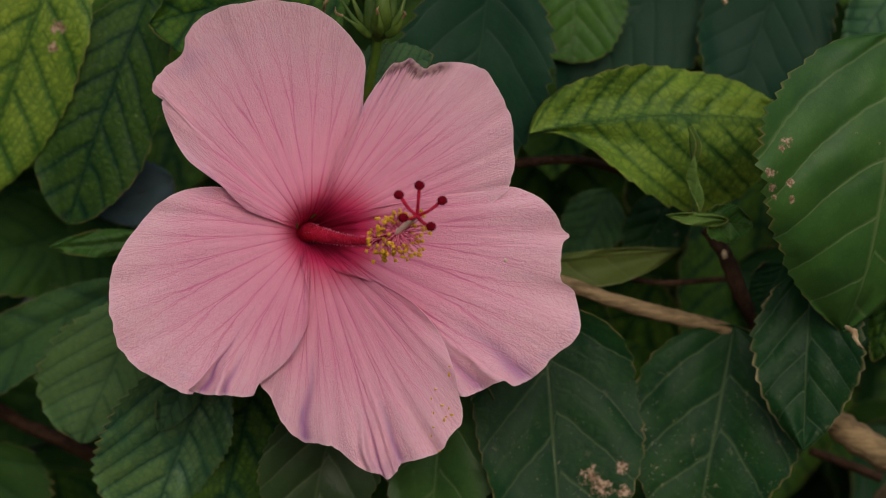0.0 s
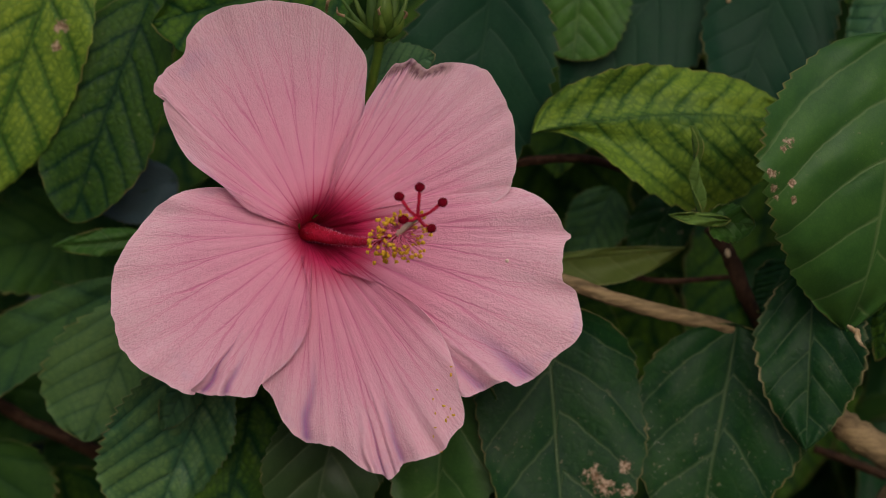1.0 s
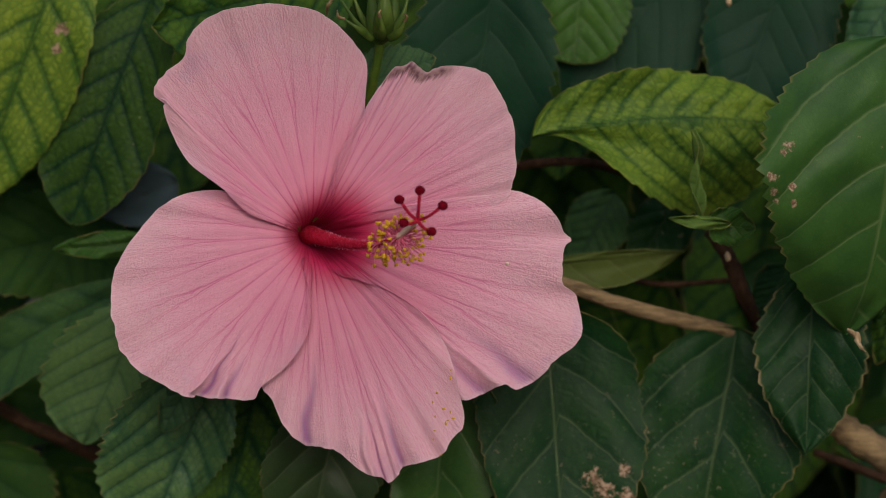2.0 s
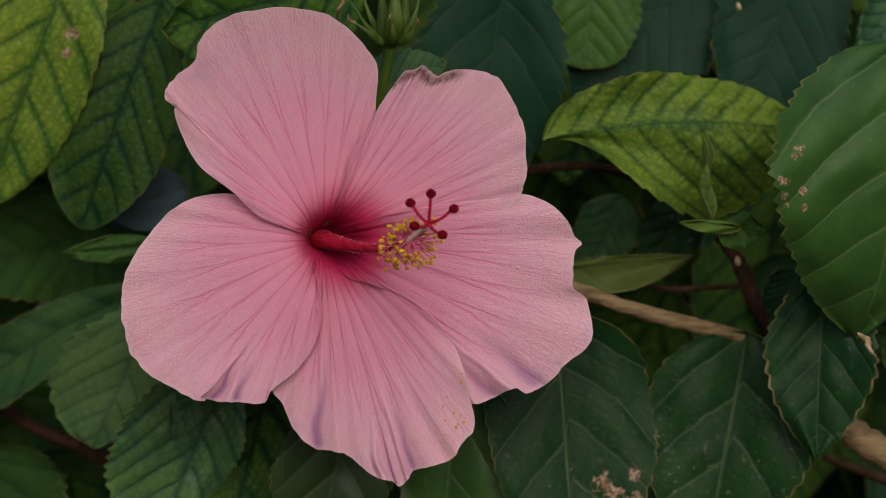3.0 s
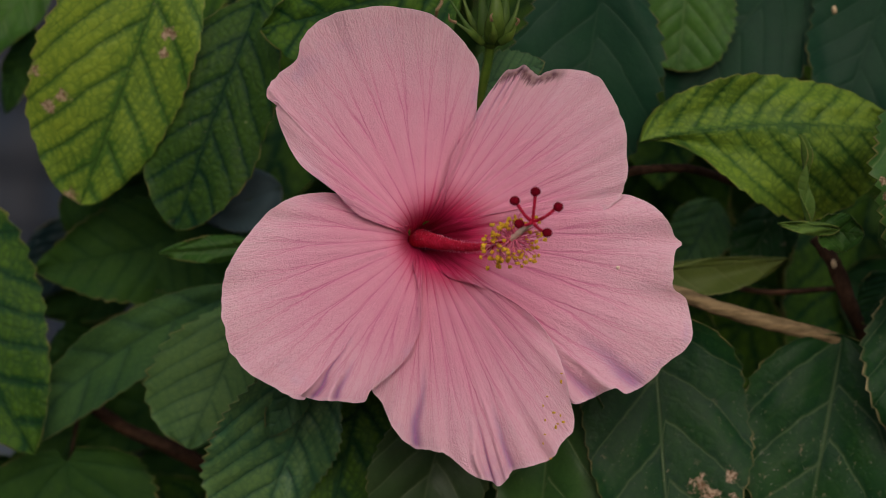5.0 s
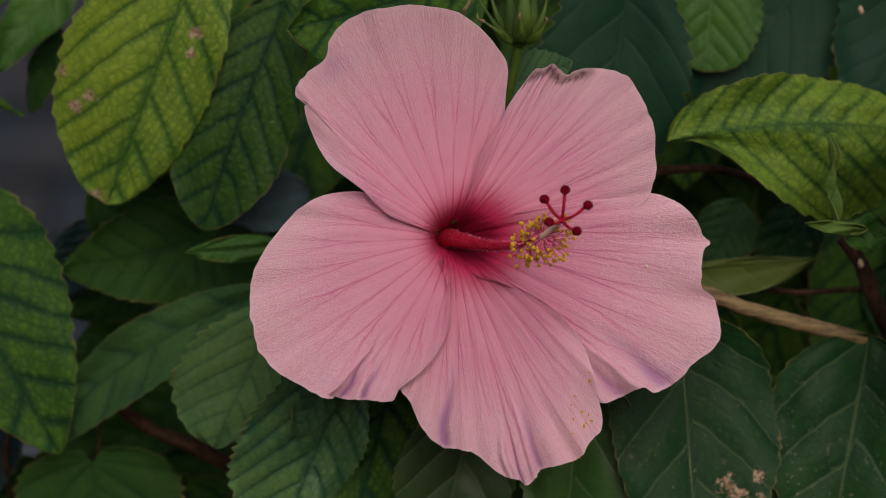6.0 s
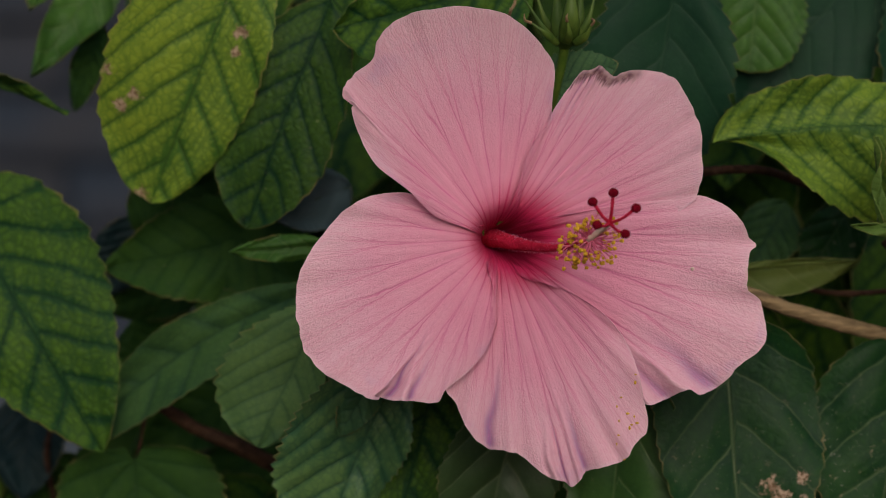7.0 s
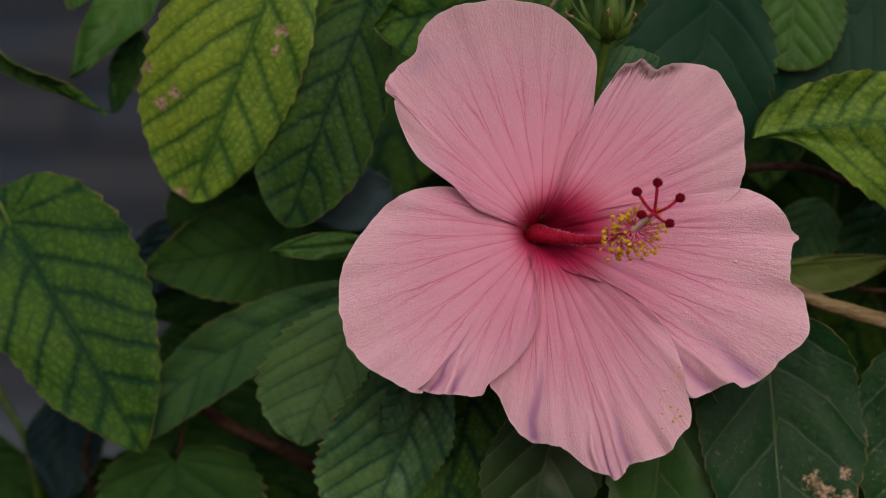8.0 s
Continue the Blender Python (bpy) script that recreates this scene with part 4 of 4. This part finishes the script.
for i, place in enumerate([(0.0415, 0.0000, 0.9608), (0.0412, 0.0000, 0.9587), (0.0378, 0.0000, 0.9543), (0.0365, 0.0000, 0.9516), (0.0393, 0.0000, 0.9502), (0.0368, 0.0000, 0.9480), (0.0407, 0.0000, 0.9467), (0.0402, 0.0000, 0.9456), (0.0371, 0.0000, 0.9438), (0.0415, 0.0000, 0.9492), (0.0423, 0.0000, 0.9474), (0.0365, 0.0000, 0.9417), (0.0388, 0.0000, 0.9367)]):
    blob("pollen_grain", on_petal(pollen_petal, place), 0.00027 + 0.00014 * (i % 3 == 1), ANTHER, pollen_petal, i, "", (1.3 - 0.6 * (i % 2), 0.35, 0.7 + 0.7 * (i % 2)), 1.1, 2)
blob("white_speck", on_petal(dotted_petal, (0.0572, 0.0000, 0.9899)), 0.00055, STYLE, dotted_petal, 3, "tiny white speck", (1, 0.6, 1), 0.3, 2)

flower.location = (-0.0004, 0, 0)

# ---- the bud above the flower ----
bud = thing("flower_bud", "closed green hibiscus bud with narrow pointed bracts on a stalk", "flower bud")
mesh_part("stalk", *tube([(0.0160, 0.0300, 1.0272), (0.0179, 0.0220, 1.0366), (0.0202, 0.0160, 1.0459), (0.0211, 0.0120, 1.0527)], (0.0016, 0.0015, 0.0013, 0.0015), 12, 24, 0.06), STALK, bud)


def bract(base, mid, tip, width, name="bract", deep=0.0008, mat=SEPAL, thick=0.6):
    """A narrow pointed bract or sepal: flattened, ridged down its middle."""
    way = curve_points([base, mid, tip], 22)
    verts, faces = [], []
    for i, c in enumerate(way):
        u = i / 21
        d = Vector(way[min(i + 1, 21)] - way[max(i - 1, 0)]).normalized()
        sidew = d.cross(Vector((0, -1, 0))).normalized()
        w = width * (0.55 + 0.45 * math.sin(math.pi * min(1, u * 1.4 + 0.1))) * (1 - u ** 3) + 0.00015
        for k in range(10):
            t = 2 * math.pi * k / 10
            verts.append(Vector(c) + sidew * math.cos(t) * w + Vector((0, -1, 0)) * (w * thick * (1 - abs(math.cos(t)) ** 1.2) if math.sin(t) > 0 else w * 0.25 * math.sin(t)))
    for i in range(21):
        for k in range(10):
            j = (k + 1) % 10
            faces.append((i * 10 + k, i * 10 + j, (i + 1) * 10 + j, (i + 1) * 10 + k))
    faces.append(tuple(range(10))[::-1])
    faces.append(tuple(range(210, 220)))
    return mesh_part(name, verts, faces, mat, bud)


bract((0.0197, 0.0140, 1.0517), (0.0188, 0.0120, 1.0603), (0.0186, 0.0100, 1.0757), 0.0019, "sepal", thick=0.7)
bract((0.0230, 0.0140, 1.0517), (0.0250, 0.0120, 1.0599), (0.0252, 0.0100, 1.0756), 0.0019, "sepal", thick=0.7)
bract((0.0215, 0.0100, 1.0513), (0.0224, 0.0040, 1.0598), (0.0223, 0.0040, 1.0752), 0.0028, "sepal", thick=0.8)
blob("calyx_base", (0.0211, 0.0120, 1.0524), 0.0027, SEPAL, bud, 2, "", (1.0, 1, 0.85), 0.1)
bract((0.0193, 0.0100, 1.0513), (0.0148, 0.0060, 1.0557), (0.0086, 0.0040, 1.0649), 0.0008)
bract((0.0190, 0.0080, 1.0512), (0.0152, 0.0030, 1.0541), (0.0108, 0.0020, 1.0572), 0.0008)
bract((0.0211, 0.0060, 1.0513), (0.0218, 0.0020, 1.0539), (0.0212, 0.0000, 1.0577), 0.0011)
bract((0.0233, 0.0080, 1.0514), (0.0266, 0.0040, 1.0535), (0.0282, 0.0020, 1.0565), 0.0011)
bract((0.0235, 0.0120, 1.0520), (0.0274, 0.0100, 1.0582), (0.0296, 0.0100, 1.0661), 0.0009)
bract((0.0196, 0.0180, 1.0519), (0.0152, 0.0160, 1.0594), (0.0124, 0.0160, 1.0682), 0.0008)
for a, m, e in (((0.0113, 0.0020, 1.0569), (0.0096, 0.0010, 1.0575), (0.0093, 0.0020, 1.0594)), ((0.0212, 0.0000, 1.0572), (0.0209, -0.0010, 1.0583), (0.0214, 0.0000, 1.0593)), ((0.0281, 0.0020, 1.0562), (0.0287, 0.0010, 1.0574), (0.0278, 0.0020, 1.0583))):
    mesh_part("dry_tip", *tube([a, m, e], (0.00045, 0.0004, 0.00012), 7, 10, 0.4), DRY_BROWN, bud, "dry brown bract tip")
mesh_part("tendril", *tube([(0.0081, 0.0300, 1.0691), (0.0072, 0.0280, 1.0642), (0.0060, 0.0260, 1.0618), (0.0055, 0.0300, 1.0595)], (0.0004, 0.0005, 0.0004), 7, 16, 0.3), DRY_BROWN, bud, "thin dry brown tendril")

bud.location = (0.0008, 0, 0.0012)

# ---- shaded foliage deeper inside the shrub ----
fill_rng = random.Random(21)
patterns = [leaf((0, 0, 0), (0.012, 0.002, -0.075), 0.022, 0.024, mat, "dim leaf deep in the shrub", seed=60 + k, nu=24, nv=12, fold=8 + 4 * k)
            for k, mat in enumerate((LEAF_DEEP_SHADE, LEAF_DARK, LEAF_MID))]
made = 0
while made < 230:
    x, z, y = fill_rng.uniform(-0.16, 0.26), fill_rng.uniform(0.80, 1.20), fill_rng.uniform(0.10, 0.30)
    if x < -0.062 - 0.085 * y and z > 0.985 or x < -0.09 and z > 0.88:
        continue
    made += 1
    turn = Euler((fill_rng.uniform(-0.7, 0.7), fill_rng.uniform(-1.2, 1.2), fill_rng.uniform(-0.7, 0.7)))
    m = Matrix.LocRotScale((x, y, z), turn, [fill_rng.uniform(0.8, 1.25)] * 3)
    source = patterns[made % 3]
    if made < 4:
        patterns[made - 1].matrix_basis = m
        continue
    copy_thing(source, m)

made = 0
while made < 260:
    x, y, z = fill_rng.uniform(-0.26, 0.34), fill_rng.uniform(0.08, 0.55), fill_rng.uniform(0.32, 1.30)
    body = ((x - 0.04) / 0.32) ** 2 + ((y - 0.3) / 0.28) ** 2 + ((z - 0.84) / 0.52) ** 2
    seen = 0.82 < z < 1.22 and y < 0.32 or x < 0.02 and z > 0.86
    if body > 1.0 or seen:
        continue
    made += 1
    turn = Euler((fill_rng.uniform(-0.9, 0.9), fill_rng.uniform(-1.3, 1.3), fill_rng.uniform(-3.1, 3.1)))
    copy_thing(patterns[made % 3], Matrix.LocRotScale((x, y, z), turn, [fill_rng.uniform(0.8, 1.3)] * 3))

# ---- the brick wall behind, and its pale plinth ----
WALL_Y = 3.0
bm = bmesh.new()
bmesh.ops.create_cube(bm, size=1)
bmesh.ops.scale(bm, vec=(8.0, 0.24, 2.6), verts=bm.verts)
bmesh.ops.translate(bm, vec=(0, WALL_Y + 0.132, 1.3), verts=bm.verts)
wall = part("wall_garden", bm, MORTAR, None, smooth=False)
tagged(wall, "weathered dark brick garden wall behind the shrub", "wall", kind="structure")
bm = bmesh.new()
bmesh.ops.create_cube(bm, size=1)
bmesh.ops.scale(bm, vec=(8.0, 0.10, 0.88), verts=bm.verts)
bmesh.ops.translate(bm, vec=(0, WALL_Y - 0.04, 0.43), verts=bm.verts)
bmesh.ops.bevel(bm, geom=bm.edges, offset=0.012, segments=2, affect="EDGES")
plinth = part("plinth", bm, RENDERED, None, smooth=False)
tagged(plinth, "pale grey rendered plinth at the foot of the brick wall", "plinth", kind="structure")
bm = bmesh.new()
bmesh.ops.create_cube(bm, size=1)
bmesh.ops.scale(bm, vec=(0.215, 0.05, 0.065), verts=bm.verts)
bmesh.ops.bevel(bm, geom=bm.edges, offset=0.004, segments=1, affect="EDGES")
brick_mesh = bpy.data.meshes.new("brick")
bm.to_mesh(brick_mesh)
bm.free()
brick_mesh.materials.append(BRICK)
brick_rng = random.Random(5)
for course in range(14):
    for k in range(10):
        brick = new("brick", brick_mesh)
        brick.parent = wall
        brick.location = (-1.45 + 0.225 * k + (0.1125 if course % 2 else 0), WALL_Y + 0.018 + brick_rng.uniform(-0.003, 0.003), 0.90 + 0.075 * course)
        brick.rotation_euler = (0, brick_rng.uniform(-0.008, 0.008), 0)
